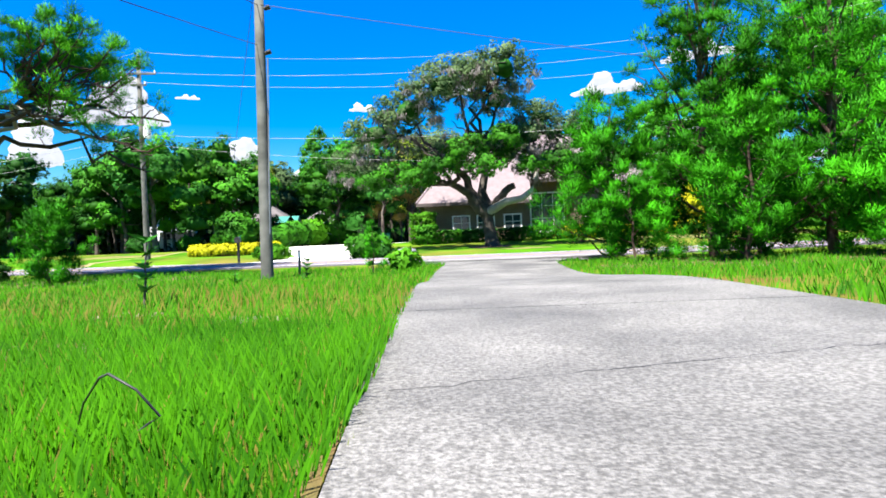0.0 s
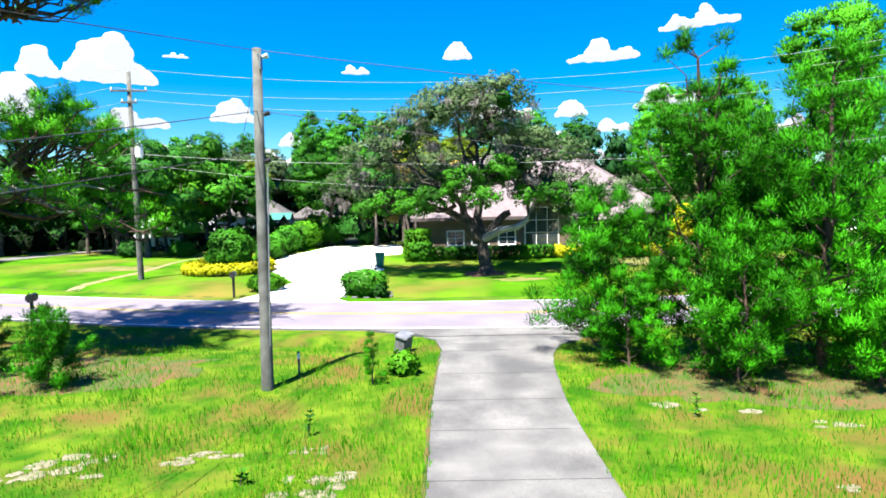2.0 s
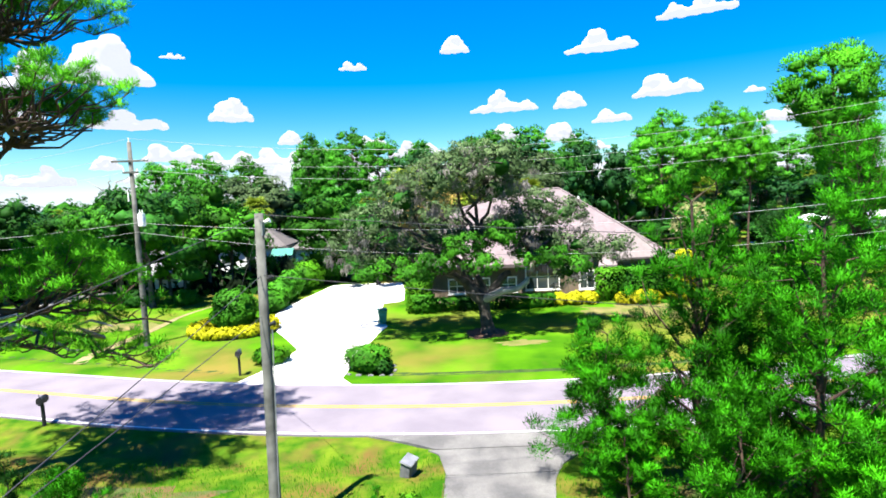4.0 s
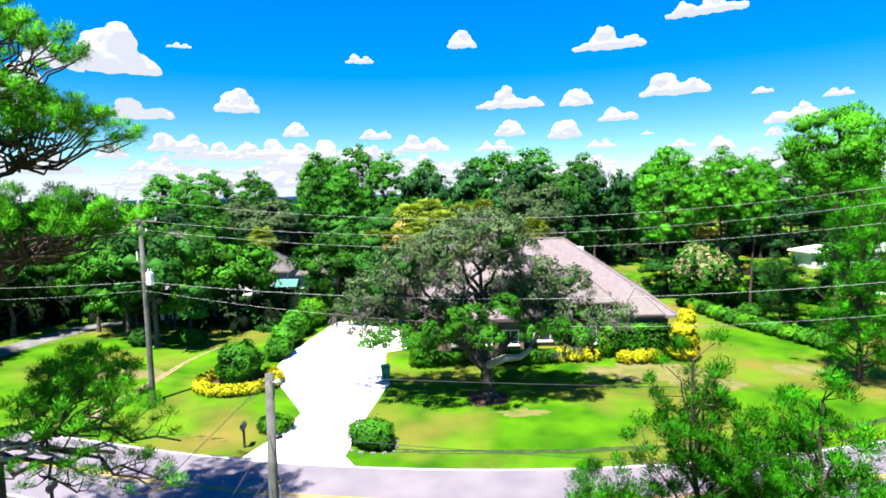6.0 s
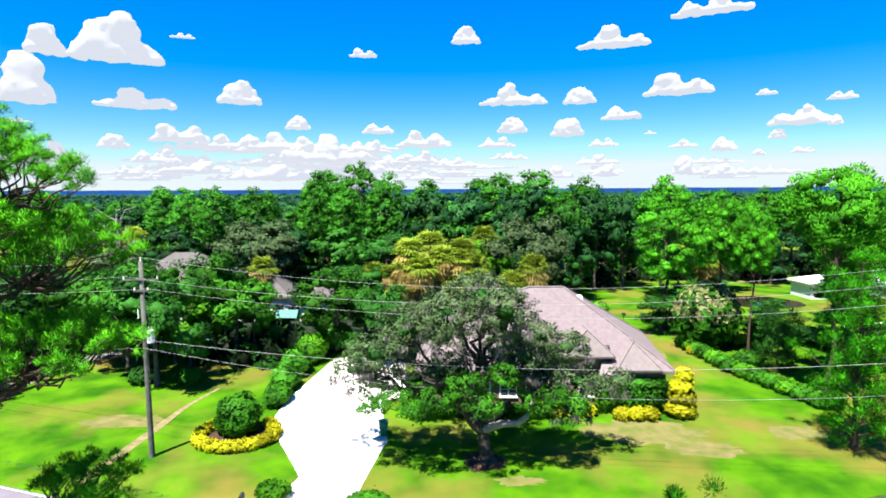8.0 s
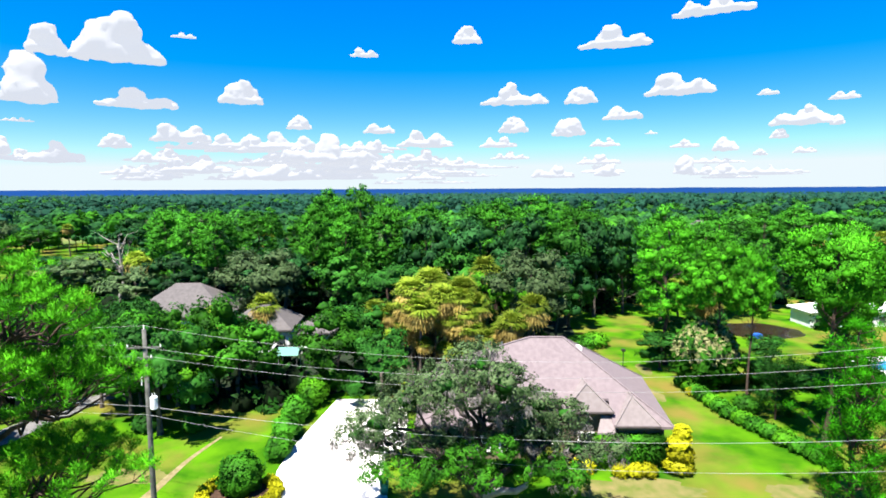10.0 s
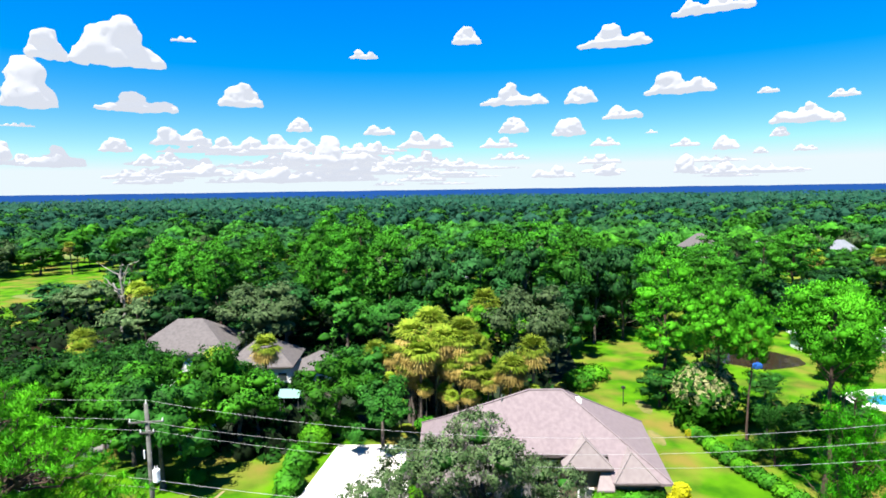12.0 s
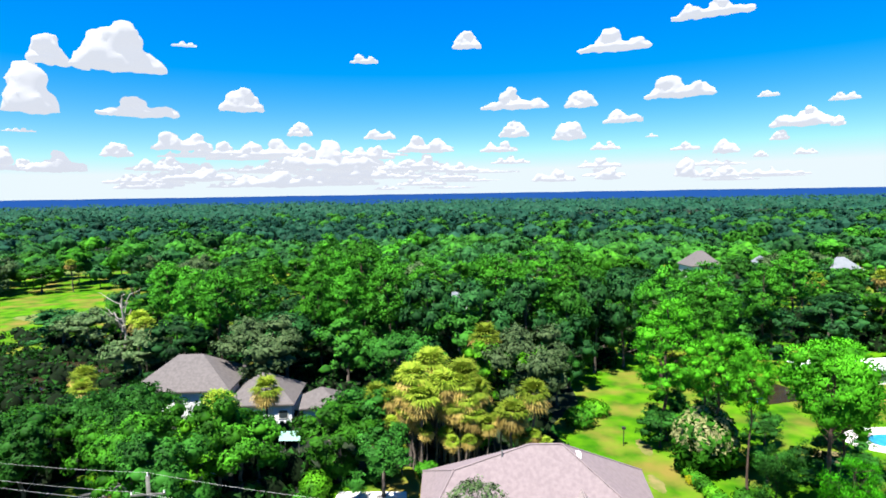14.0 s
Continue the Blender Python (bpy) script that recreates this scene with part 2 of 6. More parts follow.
def box_bm(x0, x1, y0, y1, z0, z1, bevel=0.0, bm=None):
    bm = bm or bmesh.new()
    r = bmesh.ops.create_cube(bm, size=1.0)
    for v in r["verts"]:
        v.co = (x0 + (v.co.x + 0.5) * (x1 - x0), y0 + (v.co.y + 0.5) * (y1 - y0), z0 + (v.co.z + 0.5) * (z1 - z0))
    if bevel:
        es = list({e for v in r["verts"] for e in v.link_edges})
        bmesh.ops.bevel(bm, geom=es, offset=bevel, segments=2, affect="EDGES")
    return bm


def prism_bm(outline, z0, z1, bm=None):
    """A flat plate with that outline, walled round."""
    bm = bm or bmesh.new()
    lo = [bm.verts.new((x, y, z0)) for x, y in outline]
    hi = [bm.verts.new((x, y, z1)) for x, y in outline]
    bm.faces.new(hi)
    bm.faces.new(lo[::-1])
    for i in range(len(lo)):
        j = (i + 1) % len(lo)
        bm.faces.new((lo[i], lo[j], hi[j], hi[i]))
    bmesh.ops.recalc_face_normals(bm, faces=bm.faces)
    return bm


def tube(points, radii, sides=7):
    """Points and quads of a tapered tube along a bent line, closed at its end."""
    P, R = np.asarray(points, float), np.asarray(radii, float)
    T = np.gradient(P, axis=0)
    T /= np.linalg.norm(T, axis=1)[:, None] + 1e-9
    up = np.where(np.abs(T[:, 2:3]) > 0.9, np.array([[1.0, 0, 0]]), np.array([[0, 0, 1.0]]))
    A = np.cross(T, up)
    A /= np.linalg.norm(A, axis=1)[:, None] + 1e-9
    B = np.cross(T, A)
    a = np.linspace(0, 2 * np.pi, sides, endpoint=False)
    V = P[:, None] + R[:, None, None] * (np.cos(a)[None, :, None] * A[:, None] + np.sin(a)[None, :, None] * B[:, None])
    n = len(P)
    i, j = np.meshgrid(np.arange(n - 1), np.arange(sides), indexing="ij")
    k = (j + 1) % sides
    F = np.stack([i * sides + j, i * sides + k, (i + 1) * sides + k, (i + 1) * sides + j], -1).reshape(-1, 4)
    return V.reshape(-1, 3), F


def join(pieces):
    vs, fs, o = [], [], 0
    for v, f in pieces:
        vs.append(v)
        fs.append(f + o)
        o += len(v)
    return np.concatenate(vs), np.concatenate(fs)


def bend(rng, a, b, n=6, wob=0.08, arc=0.0):
    """A wandering line from a to b, arched by arc."""
    a, b = np.asarray(a, float), np.asarray(b, float)
    s = np.linspace(0, 1, n)[:, None]
    L = np.linalg.norm(b - a)
    P = a + (b - a) * s + rng.normal(0, wob * L * 0.5, (n, 3)) * (np.sin(s * np.pi))
    P[:, 2] += (np.sin(s * np.pi) * arc)[:, 0]
    return P


def unit(v):
    return v / (np.linalg.norm(v, axis=-1, keepdims=True) + 1e-9)


def leaves(rng, C, N, size, aspect=0.55, fold=0.2, spread=0.42):
    """One small folded leaf at each place of C, facing about N."""
    n = len(C)
    N = unit(N + rng.normal(0, spread, (n, 3)))
    T = unit(np.cross(N, rng.normal(0, 1, (n, 3))))
    B = np.cross(N, T)
    s = (size * rng.uniform(0.6, 1.35, n))[:, None]
    s = s * 1.15
    V = np.stack([C - T * s * 0.7 + B * s * aspect * 1.1, C - T * s * 0.7 - B * s * aspect * 1.1 + N * s * fold, C + T * s * 1.1], 1)
    return V.reshape(-1, 3), np.arange(3 * n).reshape(-1, 3)


def sprays(rng, C, D, size, width=0.16, k=3, spread=0.5):
    """k narrow needle sprays from each place of C, pointing about D."""
    C, D = np.repeat(C, k, 0), np.repeat(D, k, 0)
    n = len(C)
    D = unit(D + rng.normal(0, spread, (n, 3)))
    S = unit(np.cross(D, rng.normal(0, 1, (n, 3))))
    s = (size * rng.uniform(0.6, 1.3, n))[:, None]
    V = np.stack([C + S * s * width, C - S * s * width, C + D * s], 1)
    return V.reshape(-1, 3), np.arange(3 * n).reshape(-1, 3)


def on_lobes(rng, lobes, n, clump, keep_low=0.35, per=26, ball=0.6):
    """n leaf places in small rounded clumps over the outer parts of ellipsoid lobes, with outward directions."""
    L = np.asarray(lobes, float)
    w = (L[:, 3] * L[:, 4]) ** 1.0
    m = max(8, n // per)
    k = rng.choice(len(L), m, p=w / w.sum())
    d = unit(rng.normal(0, 1, (m, 3)))
    d[:, 2] = np.where(d[:, 2] < -keep_low, -d[:, 2] * 0.7, d[:, 2])
    d = unit(d)
    r = np.stack([L[k, 3], L[k, 3], L[k, 4]], 1)
    c = L[k, :3] + d * r * rng.uniform(0.72, 1.05, m)[:, None]
    q = rng.integers(0, m, n)
    b = unit(rng.normal(0, 1, (n, 3)))
    o = b * (clump * rng.uniform(0.45, 1.1, n))[:, None] * np.array([1, 1, 0.75])
    return c[q] + o, unit(d[q] * 0.9 + b * ball + np.array([0, 0, 0.15]))


def ball(level):
    bm = bmesh.new()
    bmesh.ops.create_icosphere(bm, subdivisions=level, radius=1.0)
    v, f = np.array([p.co[:] for p in bm.verts]), np.array([[p.index for p in q.verts] for q in bm.faces])
    bm.free()
    return v, f


BALL0, BALL1 = ball(1), ball(2)


def cores(lobes, s=0.62):
    """The dense leafy heart of each lobe of a crown, faceted: points, faces, outward directions."""
    rng = np.random.default_rng(len(lobes))
    V, D = [], []
    for l in lobes:
        q = BALL0[0] * rng.uniform(0.85, 1.15, (12, 1))
        V.append((q * np.array([l[3], l[3], l[4]]) * s + np.array(l[:3]))[BALL0[1]].reshape(-1, 3))
        D.append(BALL0[0][BALL0[1]].mean(1))
    return np.concatenate(V), np.arange(60 * len(lobes)).reshape(-1, 3), np.concatenate(D)


def inner(lobes, s, mat):
    """The dense leafy heart of each lobe, ragged."""
    rng = np.random.default_rng(len(lobes))
    v, f = BALL1 if len(lobes) < 19 else BALL0
    pcs = [(v * rng.uniform(0.62, 1.22, (len(v), 1)) * np.array([l[3], l[3], l[4]]) * s + np.array(l[:3]), f) for l in lobes]
    return mesh_of("inner_foliage", *join(pcs), mat)


# ---- vegetation ----


def trunk_of(rng, h, r0, lobes, base=0.25, lean=0.03, sides=6, limb=0.35, mat=None, name="trunk"):
    """A flared trunk with a limb to the middle of each lobe."""
    top = np.array([rng.normal(0, lean * h), rng.normal(0, lean * h), h])
    P = bend(rng, (0, 0, -0.3), top, 9, 0.03)
    R = r0 * np.linspace(1, 0.35, 9)
    R[0], R[1] = r0 * 1.5, r0 * 1.05
    pcs = [tube(P, R, sides)]
    for l in lobes:
        s = np.clip((l[2] - l[4] * 0.6) / max(h, 0.1) * 0.8, base, 0.93)
        i = s * 8
        a = P[int(i)] * (1 - i % 1) + P[min(8, int(i) + 1)] * (i % 1)
        rr = r0 * limb * (1 - 0.5 * s)
        Q = bend(rng, a, (l[0], l[1], l[2]), 4, 0.12, 0.1 * l[3])
        pcs.append(tube(Q, np.linspace(rr, rr * 0.25, 4), 4))
    v, f = join(pcs)
    return mesh_of(name, v, f, mat or BARK, True)


def fluff(rng, centres, radii, n, size, width=0.05, up=0.5):
    """Rounded tufted clumps of needles: n sprays over each dome, pointing out and up."""
    c, r = np.repeat(centres, n, 0), np.repeat(radii, n)
    d = unit(rng.normal(0, 1, c.shape))
    d[:, 2] = np.where(d[:, 2] < -0.35, -d[:, 2], d[:, 2])
    C = c + d * (r * rng.uniform(0.2, 1.0, len(r)))[:, None] * np.array([0.9, 0.9, 1.0])
    v, f = sprays(rng, C, d + np.array([0, 0, up]), size, width, 1, 0.3)
    return v, f, unit(d + np.array([0, 0, 0.05]))


def broad_mesh(seed, h, r, n, size, mat, base=0.12, k=20, clump=0.42):
    rng = np.random.default_rng(seed)
    lobes = []
    for i in range(k):
        a = i * 2.4 + rng.uniform(-0.4, 0.4)
        q = 0.15 if i == 0 else math.sqrt(rng.uniform(0.10, 1.0)) * 0.80
        top = 0.92 - 0.52 * q ** 2.2
        z = h * (top * rng.uniform(0.93, 1.02) if i % 3 else base + 0.12 + (top - base - 0.12) * rng.uniform(0.1, 0.75))
        lr = r * rng.uniform(0.22, 0.38)
        lobes.append((math.cos(a) * q * r, math.sin(a) * q * r, z - lr * 0.4, lr, lr * rng.uniform(0.65, 0.9)))
    C, N = on_lobes(rng, lobes, n, clump)
    N = unit(N + 0.75 * unit(C - np.array([0, 0, h * 0.42])))
    v, f = leaves(rng, C, N, size, spread=0.3)
    return trunk_of(rng, h * 0.72, max(0.09, h * 0.022), lobes[:9]), soft(mesh_of("crown", v, f, mat), N), inner(lobes, 0.66, mat)


def pine_mesh(seed, h, r, n, size, mat, base=0.40, k=58, flat=0.78):
    """A tall pine: rounded needle puffs set over a domed crown, on a bare trunk."""
    rng = np.random.default_rng(seed)
    lobes = []
    zc, up = h * (base + 0.20), h * (0.76 - base)
    for i in range(k):
        dz = 1.0 - 1.62 * (i + 0.5) / k
        q = math.sqrt(max(0.0, 1 - dz * dz))
        a = i * 2.4 + rng.uniform(-0.35, 0.35)
        f = rng.uniform(0.70, 1.0) * (1.0 if dz > -0.1 else 0.8)
        lr = r * rng.uniform(0.15, 0.29)
        lobes.append((math.cos(a) * q * r * 0.82 * f, math.sin(a) * q * r * 0.82 * f, zc + dz * up * (f if dz > 0 else 0.75), lr, lr * flat))
    L = np.asarray(lobes)
    j = rng.choice(k, n, p=L[:, 3] ** 2 / (L[:, 3] ** 2).sum())
    d = unit(rng.normal(0, 1, (n, 3)))
    d[:, 2] = np.where(d[:, 2] < -0.3, -d[:, 2], d[:, 2])
    R = np.stack([L[j, 3], L[j, 3], L[j, 4]], 1)
    C = L[j, :3] + d * R * rng.uniform(0.6, 1.12, n)[:, None]
    v, f = sprays(rng, C, d + np.array([0, 0, 0.35]), size, 0.3, 1, 0.35)
    out = unit(L[j, :3] - np.array([0, 0, zc - 0.3 * up]))
    N = unit(d + out * 0.7)
    return trunk_of(rng, h * 0.92, max(0.1, h * 0.0115), lobes[::4], 0.45, 0.012, 8, 0.3, PBARK), soft(mesh_of("crown", v, f, mat), N), inner(lobes, 0.6, mat)


def bushy_mesh(seed, h, r, clumps, n, size, mat, low=0.06, top=0.97, tuft=0.17):
    """A bushy conifer: upswept boughs from near the ground to the top, each ending in fluffy tufts."""
    rng = np.random.default_rng(seed)
    P = bend(rng, (0, 0, -0.3), (rng.normal(0, 0.03 * h), rng.normal(0, 0.03 * h), h * 0.88), 9, 0.03)
    r0 = max(0.012, h * 0.012)
    pcs, cs, rs = [tube(P, np.linspace(r0 * 1.4, r0 * 0.3, 9), 7)], [], []
    boughs = max(5, clumps // 6)
    for i in range(boughs):
        s = (i + 0.5) / boughs
        z = h * (low + (top - 0.12 - low) * s)
        out = r * (0.45 + 0.55 * min(1.0, s * 3.2 + 0.2)) * (1.04 - s) ** 0.5 * rng.uniform(0.6, 1.15)
        a = i * 2.4 + rng.uniform(-0.5, 0.5)
        k = np.clip(z * 0.8 / h * 8, 0, 7.9)
        st = P[int(k)] * (1 - k % 1) + P[int(k) + 1] * (k % 1)
        e = st + np.array([math.cos(a) * out, math.sin(a) * out, z - st[2] + out * rng.uniform(0.1, 0.4)])
        Q = bend(rng, st, e, 6, 0.08, -0.08 * out)
        pcs.append(tube(Q, np.linspace(r0 * 0.5, r0 * 0.12, 6), 4))
        for m in range(max(3, clumps // boughs)):
            b = Q[min(5, 2 + m % 4)]
            g = unit(rng.normal(0, 1, 3) + np.array([math.cos(a) * 0.8, math.sin(a) * 0.8, 0.5])) * r * rng.uniform(0.12, 0.34)
            pcs.append(tube(np.array([b, b + g * 0.6, b + g]), [r0 * 0.16, r0 * 0.12, r0 * 0.06], 3))
            cs.append(b + g)
            rs.append(r * tuft * rng.uniform(0.6, 1.25))
    for m in range(max(4, clumps // 14)):
        g = P[-1 - m % 3] + rng.normal(0, 1, 3) * np.array([0.14, 0.14, 0.05]) * r * (1 + 0.5 * (m % 3)) + np.array([0, 0, 0.04 * h])
        pcs.append(tube(np.array([P[-1 - m % 3], (P[-1 - m % 3] + g) / 2, g]), [r0 * 0.2, r0 * 0.15, r0 * 0.06], 3))
        cs.append(g)
        rs.append(r * tuft * rng.uniform(0.7, 1.1))
    cs, rs = np.array(cs), np.array(rs)
    cs[:, 2] = np.maximum(cs[:, 2], rs * 0.55)
    v, f, nn = fluff(rng, cs, rs, int(n * 1.55), size * 0.66, 0.10, 0.6)
    m = 40
    d = unit(rng.normal(0, 1, (len(cs) * m, 3)))
    C = np.repeat(cs, m, 0) + d * (np.repeat(rs, m) * rng.uniform(0.1, 0.55, len(d)))[:, None]
    hv, hf = sprays(rng, C, d + np.array([0, 0, 0.5]), 0.36 * r * tuft, 0.11, 1, 0.4)
    return mesh_of("trunk", *join(pcs), PBARK, True), soft(mesh_of("crown", v, f, mat), nn), soft(mesh_of("inner_foliage", hv, hf, mat), d)


def palm_mesh(seed, h, fr=2.05):
    rng = np.random.default_rng(seed)
    P = bend(rng, (0, 0, -0.3), (rng.normal(0, 0.4), rng.normal(0, 0.4), h), 8, 0.03)
    t = mesh_of("trunk", *tube(P, 0.17 * np.array([1.3, 1, 0.95, 0.95, 0.95, 0.95, 1.0, 1.2]), 8), BARK, True)
    res = []
    for count, tilt0, tilt1, sz in ((32, 0.0, 1.25, fr), (38, -1.05, -0.1, fr * 0.95)):
        V, F, M = [], [], []
        for i in range(count):
            a, e = i * 2.4 + rng.uniform(-0.3, 0.3), rng.uniform(tilt0, tilt1)
            d = np.array([math.cos(a) * math.cos(e), math.sin(a) * math.cos(e), math.sin(e)])
            s = unit(np.cross(d, (0, 0, 1)) + 1e-6)
            u = np.cross(s, d)
            o = P[-1] + d * sz * 0.38
            for b in np.linspace(-1.2, 1.2, 10):
                w = unit(d * math.cos(b) + s * math.sin(b))
                L = sz * rng.uniform(0.75, 1.0) * (1 - 0.18 * abs(b))
                side = unit(np.cross(w, u)) * 0.05 * sz
                q = o + w * L
                q[2] -= 0.30 * L
                k = len(V)
                V += [o, o + w * L * 0.55 + side, q, o + w * L * 0.55 - side]
                F.append((k, k + 1, k + 2, k + 3))
                M.append(d * 0.7 + np.array([0, 0, 0.6]))
        res.append((np.array(V), np.array(F), np.array(M)))
    return t, soft(mesh_of("fronds", *res[0][:2], FROND), res[0][2], 4, 0.55, 0.6), soft(mesh_of("dry_fronds", *res[1][:2], FRONDD), res[1][2], 4, 0.55, 0.6)


def tree(x, y, meshes, label, category="tree", group="", s=1.0, rz=0.0, z=None, name="tree", sx=None):
    ob = new(name)
    ob.matrix_basis = pose(x, y, ground_z(x, y) if z is None else z, 0, 0, rz) @ Matrix.Diagonal((sx or s, sx or s, s, 1))
    for me in meshes:
        put(me.name.split(".")[0], me, ob)
    return tagged(ob, label, category, group)


def shrub_mesh(seed, rx, ry, h, n, size, mat, square=False):
    """A bush or a clipped hedge: leaves over its outer skin, woody stems within."""
    rng = np.random.default_rng(seed)
    d = rng.normal(0, 1, (n, 3))
    if square:
        d = rng.uniform(-1, 1, (n, 3))
        ax = rng.choice(3, n, p=[0.2, 0.35, 0.45])
        d[np.arange(n), ax] = np.where(rng.random(n) < 0.5, -1, 1)
        d[ax == 2, 2] = 1
    else:
        d = unit(d)
    lump = np.array([noise.noise(Vector(v * 2.1) + Vector((seed, 0, 0))) + 0.5 * noise.noise(Vector(v * 5.0) + Vector((0, seed, 0))) for v in d])
    q = d * (rng.uniform(0.80, 1.04, n) * (1 + (0.10 if square else 0.26) * lump))[:, None]
    C = np.stack([q[:, 0] * rx, q[:, 1] * ry, h * 0.5 + q[:, 2] * h * 0.5], 1)
    C += rng.normal(0, size * 0.5, (n, 3))
    C[:, 2] = np.maximum(C[:, 2], 0.03)
    nn = unit(d + np.array([0, 0, 0.3]))
    v, f = leaves(rng, C, nn, size)
    st = []
    for i in range(max(3, int(rx * 3))):
        a = rng.uniform(-0.7, 0.7, 2)
        st.append(tube(bend(rng, (a[0] * rx * 0.6, a[1] * ry * 0.5, -0.1), (a[0] * rx, a[1] * ry, h * 0.8), 4), np.linspace(0.04, 0.015, 4), 5))
    return mesh_of("stems", *join(st), BARK, True), soft(mesh_of("foliage", v, f, mat), nn)


def shrub(x, y, rx, ry, h, n, size, mat, label, category="bush", name="bush", group="", rz=0.0, square=False, seed=1):
    return tree(x, y, shrub_mesh(seed, rx, ry, h, n, size, mat, square), label, category, group, 1.0, rz, name=name)


# ---- ground ----


def step(a, b, v):
    u = min(1.0, max(0.0, (v - a) / (b - a)))
    return u * u * (3 - 2 * u)


def road_far(x):
    """The y of the road's far edge."""
    u = max(-24.0, min(24.0, x - 4.0))
    e = (x - 4.0) - u
    return 28.5 + 0.0068 * u * u + 0.0136 * u * e * 0.9


ROAD_W = 6.4


def ground_z(x, y):
    z = -0.3 * step(6, 13, y) + 0.35 * step(32, 40, y) + 0.4 * step(41, 48, y) - 0.35 * step(120, 300, y)
    f = road_far(x)
    if abs(x) < 70:
        own = 1 - step(-1.6, -1.0, x) * (1 - step(4.2, 5.0, x))
        z -= 0.28 * own * math.exp(-((y - (f - ROAD_W - 2.0)) / 0.9) ** 2)
        own = 1 - step(-13.0, -12.0, x) * (1 - step(-5.2, -4.4, x))
        z -= 0.26 * own * math.exp(-((y - (f + 2.4)) / 0.55) ** 2)
    if abs(y - f + ROAD_W / 2) < ROAD_W / 2 + 0.3:
        z = min(z, -0.30)
    return z


def lines(stops):
    out = []
    for a, b, s in stops:
        out += list(np.arange(a, b, s))
    return np.array(out + [stops[-1][1]])


gx = lines([(-4900, -900, 500), (-900, -200, 70), (-200, -45, 9), (-45, 45, 0.9), (45, 200, 9), (200, 900, 70), (900, 4900, 500)])
gy = lines([(-4900, -500, 550), (-500, -30, 40), (-30, 0, 3), (0, 60, 0.3), (60, 120, 3), (120, 500, 15), (500, 1000, 50), (1000, 4900, 300)])
X, Y = np.meshgrid(gx, gy)
Z = np.array([[ground_z(a, b) for a in gx] for b in gy])
ci, cj = np.meshgrid(np.arange(len(gy) - 1), np.arange(len(gx) - 1), indexing="ij")
w = len(gx)
me = mesh_of("ground", np.stack([X, Y, Z], -1).reshape(-1, 3),
             np.stack([ci * w + cj, ci * w + cj + 1, (ci + 1) * w + cj + 1, (ci + 1) * w + cj], -1).reshape(-1, 4), GRASS, True)
me.materials.append(YARD)
fy, fx = (gy[:-1] + gy[1:]) / 2, (gx[:-1] + gx[1:]) / 2
me.polygons.foreach_set("material_index", np.array([[int(-30 < b < road_far(a) - ROAD_W and abs(a) < 60) for a in fx] for b in fy], np.int32).ravel())
tagged(put("ground", me), "sunlit green lawn and rough grass with sandy patches", "ground", kind="structure")

# the road, its edge lines and double centre line
xs = np.arange(-150, 151, 2.0)


def ribbon(name, off0, off1, z, mat, thick, label, dash=None, parent=None):
    bm = bmesh.new()
    prev = None
    for x in xs:
        f = road_far(x)
        ring = [bm.verts.new((x, f - o, zz)) for o, zz in ((off0, z), (off1, z), (off1, z - thick), (off0, z - thick))]
        if prev:
            for i in range(4):
                j = (i + 1) % 4
                bm.faces.new((prev[i], prev[j], ring[j], ring[i]))
        prev = ring
    bmesh.ops.recalc_face_normals(bm, faces=bm.faces)
    return part(name, bm, mat, parent, label)


road = ribbon("road", 0.0, ROAD_W, -0.235, ROADM, 0.3, "")
tagged(road, "pale sun-bleached asphalt road with two lanes", "road", kind="structure")
for o in (0.12, ROAD_W - 0.22):
    ribbon("edge_line", o, o + 0.1, -0.229, WHITEP, 0.004, "white painted edge line", parent=road)
for o in (3.05, 3.27):
    ribbon("centre_line", o, o + 0.1, -0.229, YELLOWP, 0.004, "yellow painted centre line", parent=road)


def slab_rows(rows, z_up, thick, bm=None, n=10):
    """A slab over the ground between left and right edges given as (y, left, right)."""
    bm = bm or bmesh.new()
    prev = None
    for y, a, b in rows:
        top = [bm.verts.new((a + (b - a) * i / n, y, ground_z(a + (b - a) * i / n, y) + z_up)) for i in range(n + 1)]
        low = [bm.verts.new((v.co.x, y, v.co.z - thick)) for v in top]
        ring = top + low[::-1]
        if prev:
            for i in range(len(ring)):
                j = (i + 1) % len(ring)
                bm.faces.new((prev[i], prev[j], ring[j], ring[i]))
        else:
            bm.faces.new(ring)
        prev = ring
    bm.faces.new(prev[::-1])
    bmesh.ops.recalc_face_normals(bm, faces=bm.faces)
    return bm


def near_edges(y):
    l = np.interp(y, [-12, 1.2, 3, 9, 14, 17, 19.2, 20.6, 21.6, 22.4], [0.1, -0.13, -0.25, -0.42, -0.46, -0.36, -0.30, -0.55, -1.6, -3.2])
    r = np.interp(y, [-12, 3, 6.5, 9, 14, 17, 18.5, 19.6, 20.8, 22.4], [2.9, 2.72, 2.72, 2.70, 2.8, 3.05, 3.3, 3.8, 4.9, 6.4])
    return float(l), float(r)


